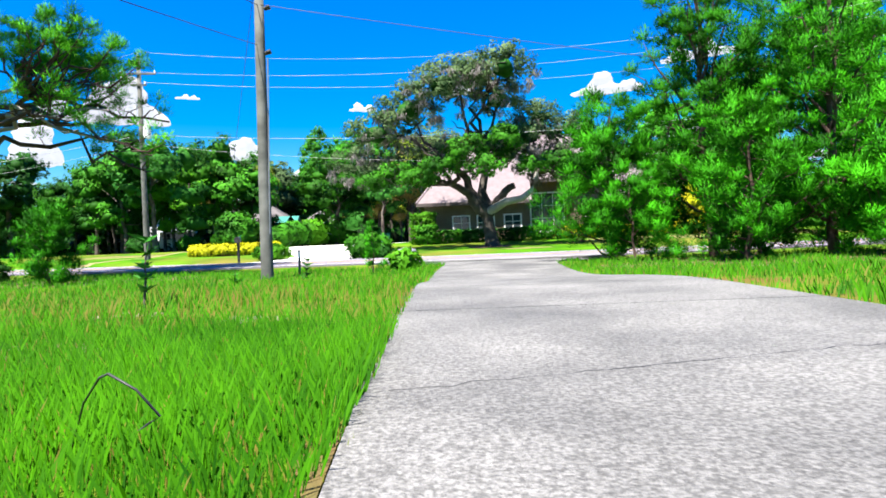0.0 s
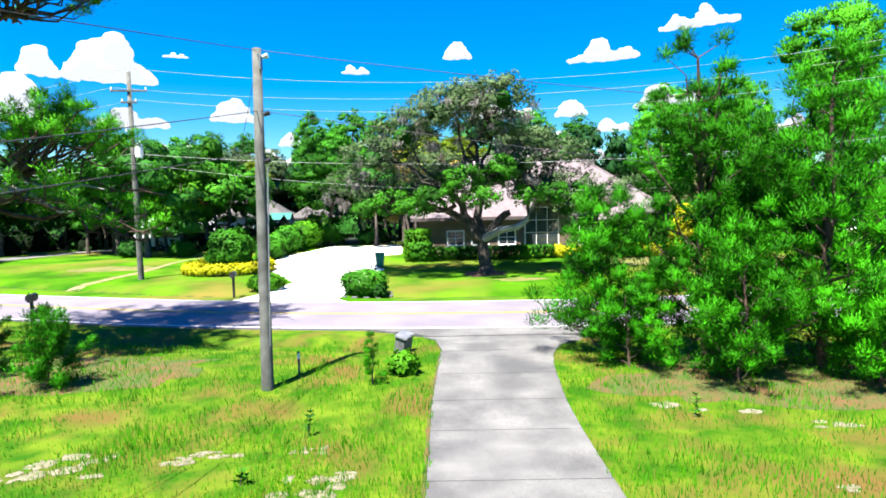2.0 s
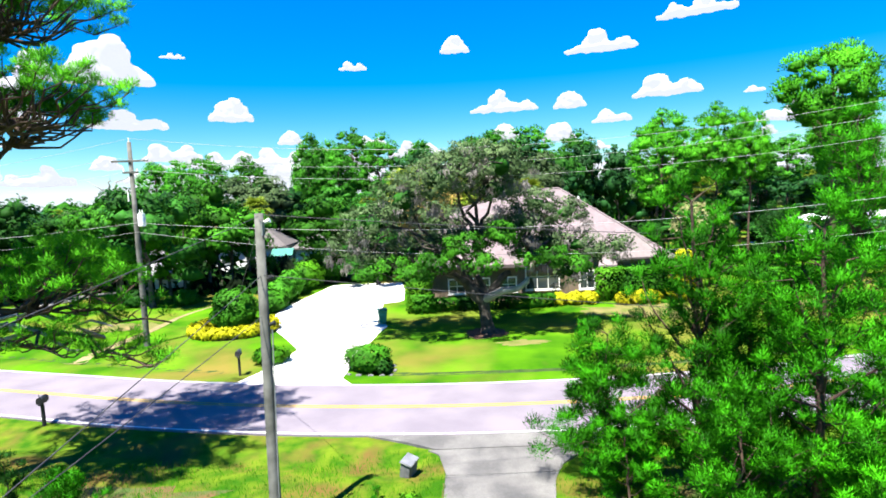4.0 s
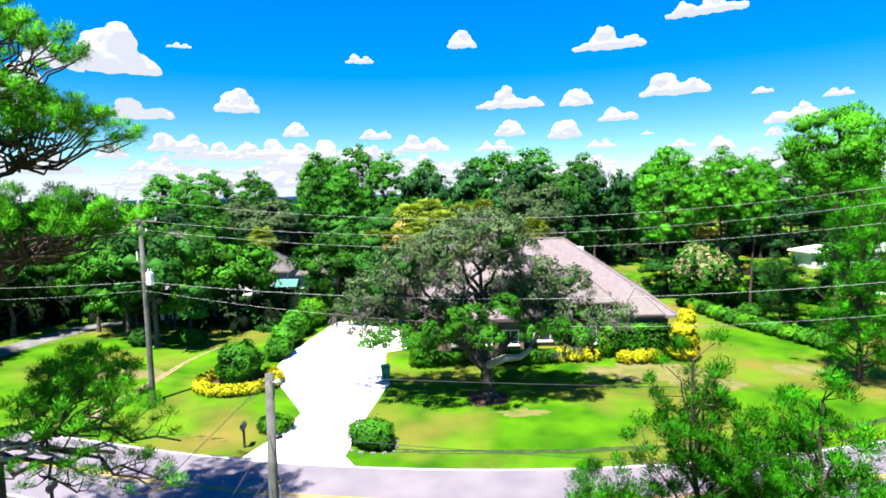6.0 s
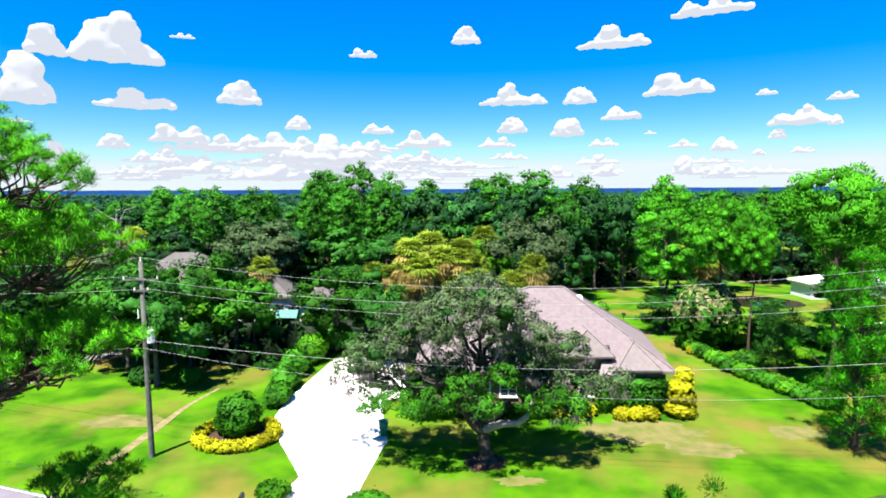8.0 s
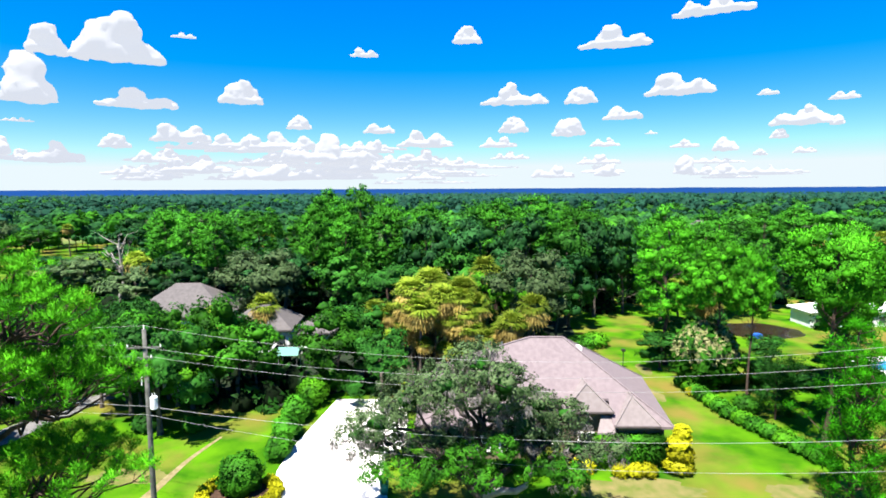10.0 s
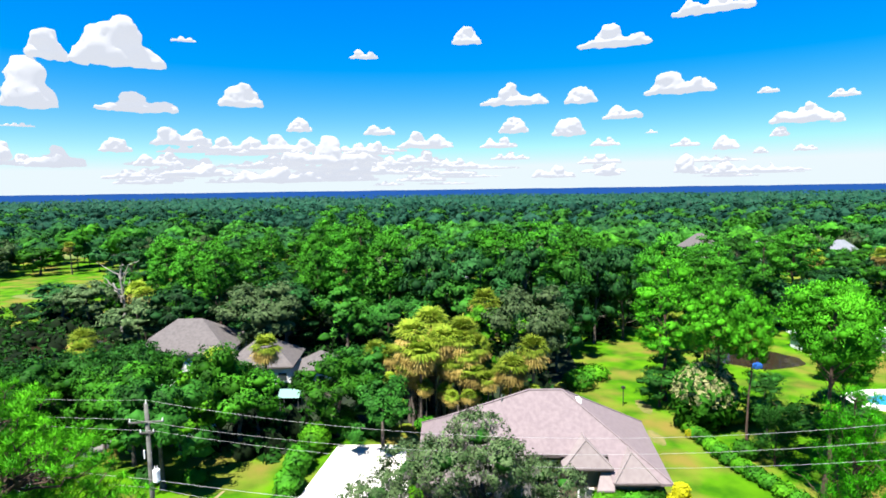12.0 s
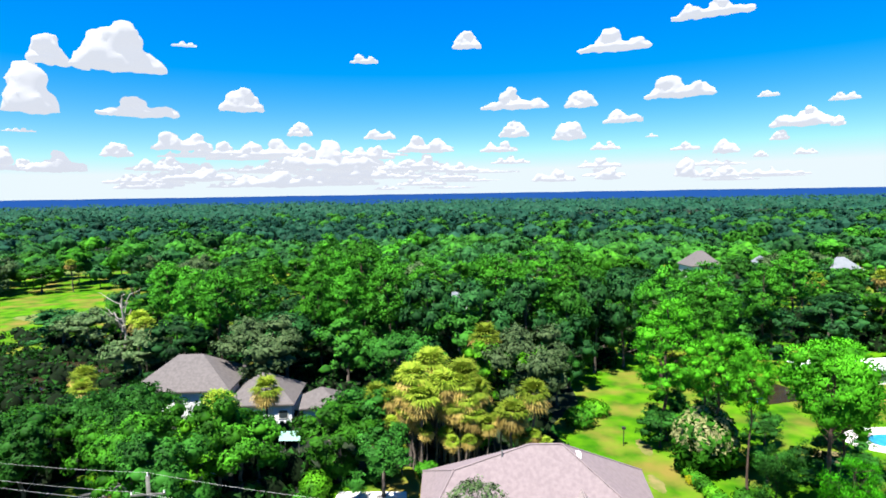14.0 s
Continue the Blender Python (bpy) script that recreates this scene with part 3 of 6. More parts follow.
drive = new("driveway")
tagged(drive, "light grey worn concrete driveway with cross joints", "driveway", kind="structure")
cuts = [-12, -8.5, -5.0, -1.6, 1.6, 4.65, 6.65, 9.85, 12.3, 14.2, 16.4, 19.0]
for a, b in zip(cuts[:-1], cuts[1:]):
    ys = np.linspace(a + 0.012, b - 0.012, 8)
    part("slab", slab_rows([(y, *near_edges(y)) for y in ys], 0.035, 0.16), CONC, drive)
ys = np.linspace(19.012, 21.0, 12)
part("apron", slab_rows([(y, *near_edges(y)) for y in ys], 0.035, 0.16), CONC, drive)
bm = bmesh.new()
prism_bm([(-0.65, 20.99), (5.1, 20.99), (6.4, 22.0), (6.2, road_far(6.2) - ROAD_W - 0.01), (0, road_far(0) - ROAD_W - 0.01), (-3.4, road_far(-3.4) - ROAD_W - 0.01), (-1.8, 21.7)], -0.5, -0.233, bm)
part("apron_mouth", bm, CONC, drive)

crack = []
crng = np.random.default_rng(2)
for s in np.linspace(0, 1, 40):
    x, y = -0.12 + 2.75 * s, 2.48 + 0.68 * s + crng.normal(0, 0.012)
    crack.append((x, y, ground_z(x, y) + 0.0335))
put("crack", mesh_of("crack", *tube(crack, 0.002 + 0.004 * crng.random(40), 5), BLACK, True), drive, "dark crack across the concrete")

bm = bmesh.new()
prev = None
for y in np.arange(0.4, 18.6, 0.12):
    l = near_edges(y)[0]
    u = 0.07 + 0.06 * noise.noise(Vector((y * 2.3, 0, 5))) + 0.03 * noise.noise(Vector((y * 9.0, 0, 8)))
    cur = [bm.verts.new((l - 0.01 - k * max(0.02, u), y, ground_z(l, y) + 0.022 - 0.012 * k)) for k in (0, 1)]
    if prev:
        bm.faces.new((prev[0], cur[0], cur[1], prev[1]))
    prev = cur
bmesh.ops.recalc_face_normals(bm, faces=bm.faces)
tagged(part("soil_edge", bm, LITTER), "thin dry tan soil edge along the concrete driveway", "soil", kind="structure")

far_drive = new("far_driveway")
tagged(far_drive, "bright pale concrete driveway widening toward the house", "driveway", kind="structure")


def far_edges(y):
    l = np.interp(y, [29, 30.2, 32, 36, 40.8, 44.6, 49, 55, 61], [-13.2, -11.6, -10.9, -9.8, -12.6, -14.2, -14.0, -13.2, -12.4])
    r = np.interp(y, [29, 30.2, 34.9, 41.2, 43, 48.2, 48.9, 55, 61], [-5.2, -5.9, -5.6, -4.6, -5.3, -5.7, -4.0, -4.4, -5.2])
    return float(l), float(r)


fc = [30.2, 33.4, 36.6, 39.8, 43.0, 46.2, 49.4, 52.6, 55.8, 60.5]
for a, b in zip(fc[:-1], fc[1:]):
    part("slab", slab_rows([(y, *far_edges(y)) for y in np.linspace(a + 0.01, b - 0.01, 6)], 0.035, 0.2), CONC2, far_drive)
bm = prism_bm([(-13.2, road_far(-13.2) + 0.01), (-9, road_far(-9) + 0.01), (-5.2, road_far(-5.2) + 0.01), (-5.9, 30.19), (-11.6, 30.19)], -0.5, -0.237)
part("apron", bm, CONC2, far_drive)


def patch(name, x, y, rx, ry, seed, mat, label, category="soil", group="", up=0.012):
    """A ragged-edged area lying on the ground."""
    bm = bmesh.new()
    n, rings = 40, 5
    prev = [bm.verts.new((x, y, ground_z(x, y) + up))] * n
    for k in range(1, rings + 1):
        cur = []
        for i in range(n):
            a = 2 * math.pi * i / n
            g = 1 + 0.35 * noise.noise(Vector((math.cos(a) * 1.4, math.sin(a) * 1.4, seed))) + 0.38 * noise.noise(Vector((math.cos(a) * 6, math.sin(a) * 6, seed + 3)))
            px, py = x + rx * g * k / rings * math.cos(a), y + ry * g * k / rings * math.sin(a)
            cur.append(bm.verts.new((px, py, ground_z(px, py) + up * (1 if k < rings else 0.3))))
        for i in range(n):
            j = (i + 1) % n
            bm.faces.new((prev[i], cur[i], cur[j]) if k == 1 else (prev[i], cur[i], cur[j], prev[j]))
        prev = cur
    bmesh.ops.recalc_face_normals(bm, faces=bm.faces)
    return tagged(part(name, bm, mat, smooth=True), label, category, group, "structure")


def verge(x0, x1, off, width, label):
    bm = bmesh.new()
    prev = None
    for x in np.arange(x0, x1 + 0.01, 0.5):
        y = road_far(x) + off + 0.08 * noise.noise(Vector((x * 1.3, off, 0)))
        cur = [bm.verts.new((x, y + u * width, ground_z(x, y + u * width) + 0.014)) for u in (-0.5, 0, 0.5)]
        if prev:
            for i in (0, 1):
                bm.faces.new((prev[i], cur[i], cur[i + 1], prev[i + 1]))
        prev = cur
    bmesh.ops.recalc_face_normals(bm, faces=bm.faces)
    return tagged(part("swale_edge", bm, DARKG, smooth=True), label, "grass", kind="structure")


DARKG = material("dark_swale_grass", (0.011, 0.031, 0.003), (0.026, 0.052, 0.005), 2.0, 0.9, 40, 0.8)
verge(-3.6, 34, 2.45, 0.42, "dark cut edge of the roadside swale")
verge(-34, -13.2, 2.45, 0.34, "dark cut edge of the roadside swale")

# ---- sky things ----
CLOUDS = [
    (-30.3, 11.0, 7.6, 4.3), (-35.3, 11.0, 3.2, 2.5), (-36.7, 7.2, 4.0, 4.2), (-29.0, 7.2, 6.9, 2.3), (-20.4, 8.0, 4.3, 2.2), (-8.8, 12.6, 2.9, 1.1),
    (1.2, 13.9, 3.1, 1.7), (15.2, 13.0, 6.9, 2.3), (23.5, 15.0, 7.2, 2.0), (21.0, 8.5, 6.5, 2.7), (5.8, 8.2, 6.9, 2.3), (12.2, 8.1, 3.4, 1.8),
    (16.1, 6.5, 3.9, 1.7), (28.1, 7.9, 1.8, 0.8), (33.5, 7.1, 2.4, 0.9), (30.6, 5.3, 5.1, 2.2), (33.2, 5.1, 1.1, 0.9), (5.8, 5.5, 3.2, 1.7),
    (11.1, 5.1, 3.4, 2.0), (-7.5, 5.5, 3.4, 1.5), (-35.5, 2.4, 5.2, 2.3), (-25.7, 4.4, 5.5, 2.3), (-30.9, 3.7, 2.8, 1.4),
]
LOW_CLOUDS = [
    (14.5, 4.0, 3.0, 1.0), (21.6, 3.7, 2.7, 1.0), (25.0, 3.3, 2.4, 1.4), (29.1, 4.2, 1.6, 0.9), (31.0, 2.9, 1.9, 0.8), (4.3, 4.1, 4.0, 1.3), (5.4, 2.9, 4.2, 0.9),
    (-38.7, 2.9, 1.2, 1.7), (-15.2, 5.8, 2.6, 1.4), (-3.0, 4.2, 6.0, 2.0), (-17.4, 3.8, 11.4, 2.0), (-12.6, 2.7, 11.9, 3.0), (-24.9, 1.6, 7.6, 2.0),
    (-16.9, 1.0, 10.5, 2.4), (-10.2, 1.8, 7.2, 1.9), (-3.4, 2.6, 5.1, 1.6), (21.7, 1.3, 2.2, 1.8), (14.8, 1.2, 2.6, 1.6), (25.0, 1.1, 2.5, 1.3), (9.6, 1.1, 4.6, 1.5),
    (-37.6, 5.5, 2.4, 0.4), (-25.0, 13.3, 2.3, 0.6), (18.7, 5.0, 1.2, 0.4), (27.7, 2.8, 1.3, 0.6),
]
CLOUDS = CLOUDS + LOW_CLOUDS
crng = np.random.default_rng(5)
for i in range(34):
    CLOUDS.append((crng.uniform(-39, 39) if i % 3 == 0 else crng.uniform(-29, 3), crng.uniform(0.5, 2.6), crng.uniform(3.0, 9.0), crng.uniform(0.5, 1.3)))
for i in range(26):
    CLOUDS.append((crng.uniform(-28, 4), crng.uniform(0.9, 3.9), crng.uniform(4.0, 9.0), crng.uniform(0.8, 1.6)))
ico = bmesh.new()
bmesh.ops.create_icosphere(ico, subdivisions=2, radius=1.0)
IV = np.array([v.co[:] for v in ico.verts])
IF = np.array([[v.index for v in f.verts] for f in ico.faces])
ico.free()


NOISY = [IV * np.array([1.0 + 0.34 * noise.fractal(Vector(v * 1.8) + Vector((j * 7.1, 0, 3)), 0.7, 2.2, 5) for v in IV])[:, None] for j in range(10)]


def puffs(rng, w, h):
    """Billows heaped on a flat base."""
    out = []
    k = int(min(60, 16 + 11 * w / h))
    for i in range(k):
        u = -0.97 + 1.94 * (i + rng.uniform(0.1, 0.9)) / k
        dome = max(0.2, 1 - abs(u) ** 2.0)
        dome *= 0.62 + 0.38 * math.sin(2.3 * u * (w / h) + w) if w / h > 2.2 else 1.0
        s = h * rng.uniform(0.12, 0.30) * (0.45 + 0.55 * dome)
        c = np.array([u * (w * 0.5 - s), rng.uniform(-0.2, 0.2) * h, max(0.2 * s, rng.random() ** 0.7 * (h * dome - 1.05 * s))])
        t = rng.uniform(0, 6.28)
        V = NOISY[i % 10] * s * np.array([1.35, 1.1, 0.92])
        V = np.stack([V[:, 0] * math.cos(t) - V[:, 1] * math.sin(t), V[:, 0] * math.sin(t) + V[:, 1] * math.cos(t), V[:, 2]], 1) + c
        V[:, 2] = np.where(V[:, 2] < 0, V[:, 2] * 0.3, V[:, 2])
        out.append((V, IF))
    base = NOISY[0] * np.array([w * 0.44, h * 0.35, h * 0.2]) + np.array([0, 0, h * 0.14])
    return join(out + [(base, IF)])


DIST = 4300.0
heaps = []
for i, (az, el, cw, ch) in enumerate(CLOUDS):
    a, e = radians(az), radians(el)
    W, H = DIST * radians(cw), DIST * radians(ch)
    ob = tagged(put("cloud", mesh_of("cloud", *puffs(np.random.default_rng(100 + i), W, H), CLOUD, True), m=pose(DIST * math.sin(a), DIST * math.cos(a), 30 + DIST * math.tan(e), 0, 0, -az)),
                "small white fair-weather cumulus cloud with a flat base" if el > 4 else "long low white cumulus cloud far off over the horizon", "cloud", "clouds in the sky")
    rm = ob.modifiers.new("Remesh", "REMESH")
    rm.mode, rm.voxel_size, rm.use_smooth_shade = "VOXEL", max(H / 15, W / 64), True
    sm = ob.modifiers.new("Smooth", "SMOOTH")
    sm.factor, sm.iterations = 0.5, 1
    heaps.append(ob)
dg = bpy.context.evaluated_depsgraph_get()
for ob in heaps:
    me = bpy.data.meshes.new_from_object(ob.evaluated_get(dg))
    ob.modifiers.clear()
    n = len(me.vertices)
    co, no = np.zeros(n * 3, np.float32), np.zeros(n * 3, np.float32)
    me.vertices.foreach_get("co", co)
    me.vertices.foreach_get("normal", no)
    co, no = co.reshape(-1, 3), no.reshape(-1, 3)
    q = max(float(np.ptp(co[:, 2])), 20.0)
    crinkle = sum(np.sin(co @ (unit(crng.normal(0, 1, 3)) * (10.0 + 4.0 * j) / q) + j) / (1 + 0.25 * j) for j in range(9))
    me.vertices.foreach_set("co", (co + no * (q * 0.012 * crinkle)[:, None]).astype(np.float32).ravel())
    me.update()
    ob.data = me

# sloping sheet added at the horizon; it glows blue as hazed land
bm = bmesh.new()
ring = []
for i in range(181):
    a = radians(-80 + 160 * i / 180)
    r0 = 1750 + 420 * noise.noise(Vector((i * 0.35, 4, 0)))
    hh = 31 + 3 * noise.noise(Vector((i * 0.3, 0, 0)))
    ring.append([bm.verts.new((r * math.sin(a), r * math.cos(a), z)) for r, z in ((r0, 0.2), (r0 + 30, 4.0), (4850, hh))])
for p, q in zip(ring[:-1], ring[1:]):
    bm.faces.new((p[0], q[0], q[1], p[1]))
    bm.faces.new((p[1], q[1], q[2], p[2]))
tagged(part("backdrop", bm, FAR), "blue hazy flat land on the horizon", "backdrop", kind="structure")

# ---- utility poles and wires ----


def wire(name, a, b, sag, r, mat, parent, n=26):
    s = np.linspace(0, 1, n)[:, None]
    P = np.asarray(a) + (np.asarray(b) - np.asarray(a)) * s
    P[:, 2] -= (4 * sag * s * (1 - s))[:, 0]
    return put(name, mesh_of(name, *tube(P, np.full(n, r), 5), mat, True), parent)


def cyl(bm, r0, r1, z0, z1, x=0.0, y=0.0, seg=12):
    r = bmesh.ops.create_cone(bm, cap_ends=True, segments=seg, radius1=r0, radius2=r1, depth=z1 - z0)
    bmesh.ops.translate(bm, verts=r["verts"], vec=(x, y, (z0 + z1) / 2))
    return bm


pa = thing("utility_pole", -4.87, 15.36, ground_z(-4.87, 15.36) - 0.02, "weathered grey wooden utility pole leaning slightly in the yard", "pole")
put("pole", mesh_of("pole", *tube([(0, 0, -0.4), (-0.06, 0.3, 3), (-0.12, 0.6, 6), (-0.17, 0.9, 9.15), (-0.17, 0.9, 9.16)], [0.165, 0.15, 0.135, 0.12, 0.01], 14), POLE, True), pa)
for z in (8.9, 7.35, 6.1):
    bm = cyl(bmesh.new(), 0.05, 0.07, 0, 0.16, seg=10)
    part("insulator", bm, TRIM if z > 8 else BLACK, pa, "white porcelain insulator" if z > 8 else "", m=pose(-0.05 - 0.013 * z + 0.16, 0.1 * z - 0.05, z, 0, 70, 0))
bm = box_bm(-0.02, 0.02, -0.1, 0.1, 8.55, 8.95)
part("bracket", bm, STEEL, pa, m=pose(-0.02, 0.72, 0))
bm = bmesh.new()
cyl(bm, 0.02, 0.02, 1.2, 6.0, seg=6)
part("conduit", bm, STEEL, pa, "thin grey conduit", m=pose(0.10, -0.06, 0, -5.7, 0, 0))
# wires at this pole
TOPA = np.array((-5.04, 16.26, 8.8))
w1 = tagged(new("overhead_wire"), "dark overhead wire from the pole top into the pines", "wire", "wires at the yard pole")
w1.matrix_basis = pose(*TOPA)
wire("wire", (0, 0, 0), np.array((8.4, 18.2, 7.5)) - TOPA, 0.06, 0.011, DCABLE, w1)
for z, end, sg in ((8.75, (-9.7, -8.0, 4.6), 0.1), (7.15, (-7.2, -8.0, 2.3), 0.1), (6.05, (-9.0, -8.0, 2.3), 0.1)):
    o = np.array((-5.0, 16.1, z))
    w2 = tagged(new("overhead_wire"), "dark overhead service wire fixed to the wooden pole", "wire", "wires at the yard pole")
    w2.matrix_basis = pose(*o)
    wire("wire", (0, 0, 0), np.array(end) - o, sg, 0.010, DCABLE, w2)
for z, end, sg in ((7.15, (7.8, 17.4, 5.35), 0.05),):
    o = np.array((-5.0, 16.0, z))
    w2 = tagged(new("overhead_wire"), "dark overhead service wire fixed to the wooden pole", "wire", "wires at the yard pole")
    w2.matrix_basis = pose(*o)
    wire("wire", (0, 0, 0), np.array(end) - o, sg, 0.010, DCABLE, w2)
gw = tagged(new("guy_wire"), "thin steel guy wire from the pole top", "wire")
gw.matrix_basis = pose(-5.03, 16.2, 8.5)
wire("wire", (0, 0, 0), (-4.4, 9.0, -4.0), 0.0, 0.009, DCABLE, gw, 4)


def street_pole(x, y, h, label):
    """A tall wooden pole with two crossarms, insulators and a transformer can."""
    p = thing("utility_pole", x, y, ground_z(x, y) - 0.02, label, "pole", "street utility poles")
    put("pole", mesh_of("pole", *tube([(0, 0, -0.4), (0, 0, h * 0.5), (0, 0, h), (0, 0, h + 0.01)], [0.20, 0.165, 0.13, 0.01], 14), POLE, True), p)
    for z, l in ((h - 1.25, 1.15), (h - 2.0, 0.5)):
        arm = part("crossarm", box_bm(-l, l, -0.2, -0.1, z - 0.06, z + 0.06, 0.01), POLE, p, m=pose(0, 0, 0, 0, 0, 8))
        for u in (-l + 0.08, l - 0.08):
            part("insulator", cyl(bmesh.new(), 0.055, 0.035, z + 0.06, z + 0.24, u, -0.15, 10), TRIM, arm)
    part("pin", cyl(bmesh.new(), 0.05, 0.03, h, h + 0.28, seg=10), TRIM, p)
    bm = cyl(bmesh.new(), 0.24, 0.24, h - 5.6, h - 4.7, 0.42, -0.05, 16)
    bmesh.ops.bevel(bm, geom=[e for e in bm.edges if abs(e.verts[0].co.z - e.verts[1].co.z) < 0.01], offset=0.05, segments=2, affect="EDGES")
    can = part("transformer", bm, WHITEM, p, "light grey transformer can")
    for u in (-0.09, 0.09):
        part("bushing", cyl(bmesh.new(), 0.035, 0.02, h - 4.7, h - 4.45, 0.42 + u, -0.05, 8), TRIM, can)
    part("fuse", cyl(bmesh.new(), 0.05, 0.05, h - 3.9, h - 3.3, -0.3, -0.1, 8), TRIM, p)
    return p


PB = (-20.76, 38.43)
PR = (46.0, 33.0)
PL = (-78.0, 55.0)
street_pole(*PB, 13.75, "tall weathered wooden street pole with crossarms and transformer on the lawn")
street_pole(*PR, 17.2, "tall weathered wooden street pole with crossarms beside trees")
for (ax, ay), (bx, by), k in ((PB, PR, 1.0), (PL, PB, 0.0)):
    for dx, dy, z, up, sg, r in ((0, 0, 14.0, 3.5, 3.35, 0.009), (-1.05, -0.2, 12.72, 3.4, 3.0, 0.009), (0.45, -0.2, 11.9, 3.0, 2.9, 0.009), (0.1, -0.2, 8.4, 2.1, 2.25, 0.012), (0.1, -0.2, 7.8, 1.0, 3.0, 0.009)):
        o = np.array((ax + dx, ay + dy, z))
        w3 = tagged(new("overhead_wire"), "pale aluminium overhead wire along the street", "wire", "street wires")
        w3.matrix_basis = pose(*o)
        wire("wire", (0, 0, 0), np.array((bx + dx, by + dy, z + up * k)) - o, sg * (0.5 + 0.5 * k), r, CABLE, w3, 40)

# ---- the house across the road ----
house = thing("house", 8.5, 56.0, 0.40, "tan stucco house with a large mauve-brown hipped shingle roof", "house")
HX, HY, HZ = 8.5, 56.0, 0.40


def roof_bm(faces, thick=0.22):
    """Roof slopes with thickness; the corners are world places."""
    bm = bmesh.new()
    cache = {}
    for f in faces:
        vs = []
        for p in f:
            if p not in cache:
                cache[p] = bm.verts.new((p[0] - HX, p[1] - HY, p[2] - HZ))
            vs.append(cache[p])
        bm.faces.new(vs)
    bmesh.ops.recalc_face_normals(bm, faces=bm.faces)
    if sum(f.normal.z for f in bm.faces) < 0:
        bmesh.ops.reverse_faces(bm, faces=bm.faces)
    r = bmesh.ops.extrude_face_region(bm, geom=list(bm.faces))
    bmesh.ops.translate(bm, verts=[g for g in r["geom"] if isinstance(g, bmesh.types.BMVert)], vec=(0, 0, -thick))
    bmesh.ops.recalc_face_normals(bm, faces=bm.faces)
    return bm


def zf(y):
    """The height of the front slope."""
    return round(3.56 + 1.04 * (y - 46.4), 3)


LR, RR, L2 = (7.2, 52.2, zf(52.2)), (10.2, 52.2, zf(52.2)), (0.2, 50.6, zf(50.6))
FRc, BRc, BLc = (18.4, 46.4, zf(46.4)), (19.8, 59.0, 3.6), (-3.2, 59.0, 3.6)
FLc = (-3.0, 46.4, zf(46.4))
front = (FLc, (6.4, 46.4, zf(46.4)), (6.4, 48.1, zf(48.1)), (13.4, 48.1, zf(48.1)), (13.4, 46.4, zf(46.4)), FRc, RR, LR, L2)
main = part("roof", roof_bm([front, (FRc, BRc, RR), (BRc, BLc, LR, RR), (BLc, L2, LR), (BLc, FLc, L2)]), SHINGLE, house, "mauve-brown shingle roof")
wings = []
for x0, x1, yf, ze, xa, ya, za in ((9.4, 13.6, 46.9, 4.65, 11.45, 47.9, 6.7), (13.5, 17.25, 46.2, 3.72, 15.2, 47.5, 5.79)):
    a, b, c = (x0, yf, ze), (x1, yf, ze), (xa, ya, za)
    yb, ye = 46.4 + (za - 3.56) / 1.04 + 0.2, 46.4 + (ze - 3.56) / 1.04 + 0.9
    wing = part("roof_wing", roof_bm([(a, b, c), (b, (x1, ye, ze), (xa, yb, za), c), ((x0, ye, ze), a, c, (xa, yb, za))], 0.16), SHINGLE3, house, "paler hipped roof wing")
    wings.append((wing, a, b, c, (xa, yb, za)))
    part("gutter", box_bm(x0 - HX, x1 - HX, yf - 0.12 - HY, yf - 0.005 - HY, ze - 0.17 - HZ, ze - 0.03 - HZ, 0.02), DARKTRIM, house, "brown gutter")
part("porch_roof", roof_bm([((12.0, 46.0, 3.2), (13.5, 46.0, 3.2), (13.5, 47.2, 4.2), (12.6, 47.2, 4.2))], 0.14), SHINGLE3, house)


def ridge_cap(a, b, parent, name="ridge_cap", mat=None, r=0.09):
    return put(name, mesh_of(name, *tube([(p[0] - HX, p[1] - HY, p[2] - HZ) for p in (a, b)], [r, r], 6), mat or SHINGLE, True), parent)


for a, b in ((LR, RR), (RR, FRc), (RR, BRc), (LR, L2), (L2, FLc), (L2, BLc)):
    ridge_cap(a, b, main)
for wing, a, b, c, d in wings:
    for p in (a, b, d):
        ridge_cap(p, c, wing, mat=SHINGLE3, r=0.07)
part("vent_hood", box_bm(11.5 - HX, 11.9 - HX, 51.6 - HY, 52.5 - HY, 8.3 - HZ, 8.8 - HZ, 0.04), TRIM, main, "white roof vent hood")
part("vent_pipe", cyl(bmesh.new(), 0.06, 0.06, 7.2 - HZ, 9.4 - HZ, 4.6 - HX, 51.4 - HY), STEEL, main)


def house_wall(outline, z1, parent=house):
    """Outer wall of the plan's outline."""
    bm = prism_bm([(x - HX, y - HY) for x, y in outline], -0.4, z1 - HZ)
    return part("wall", bm, STUCCO, parent, "tan stucco wall")


wall = house_wall([(-2.4, 47.0), (5.9, 47.0), (5.9, 49.2), (13.9, 49.2), (13.9, 47.0), (17.8, 47.0), (19.1, 58.4), (-2.6, 58.4)], 3.3)
house_wall([(9.9, 47.4), (13.1, 47.4), (13.1, 49.15), (9.9, 49.15)], 4.45)
house_wall([(13.95, 46.7), (16.8, 46.7), (16.8, 46.95), (13.95, 46.95)], 3.5)
house_wall([(6.0, 49.25), (13.0, 49.25), (13.0, 50.3), (6.0, 50.3)], 5.2)


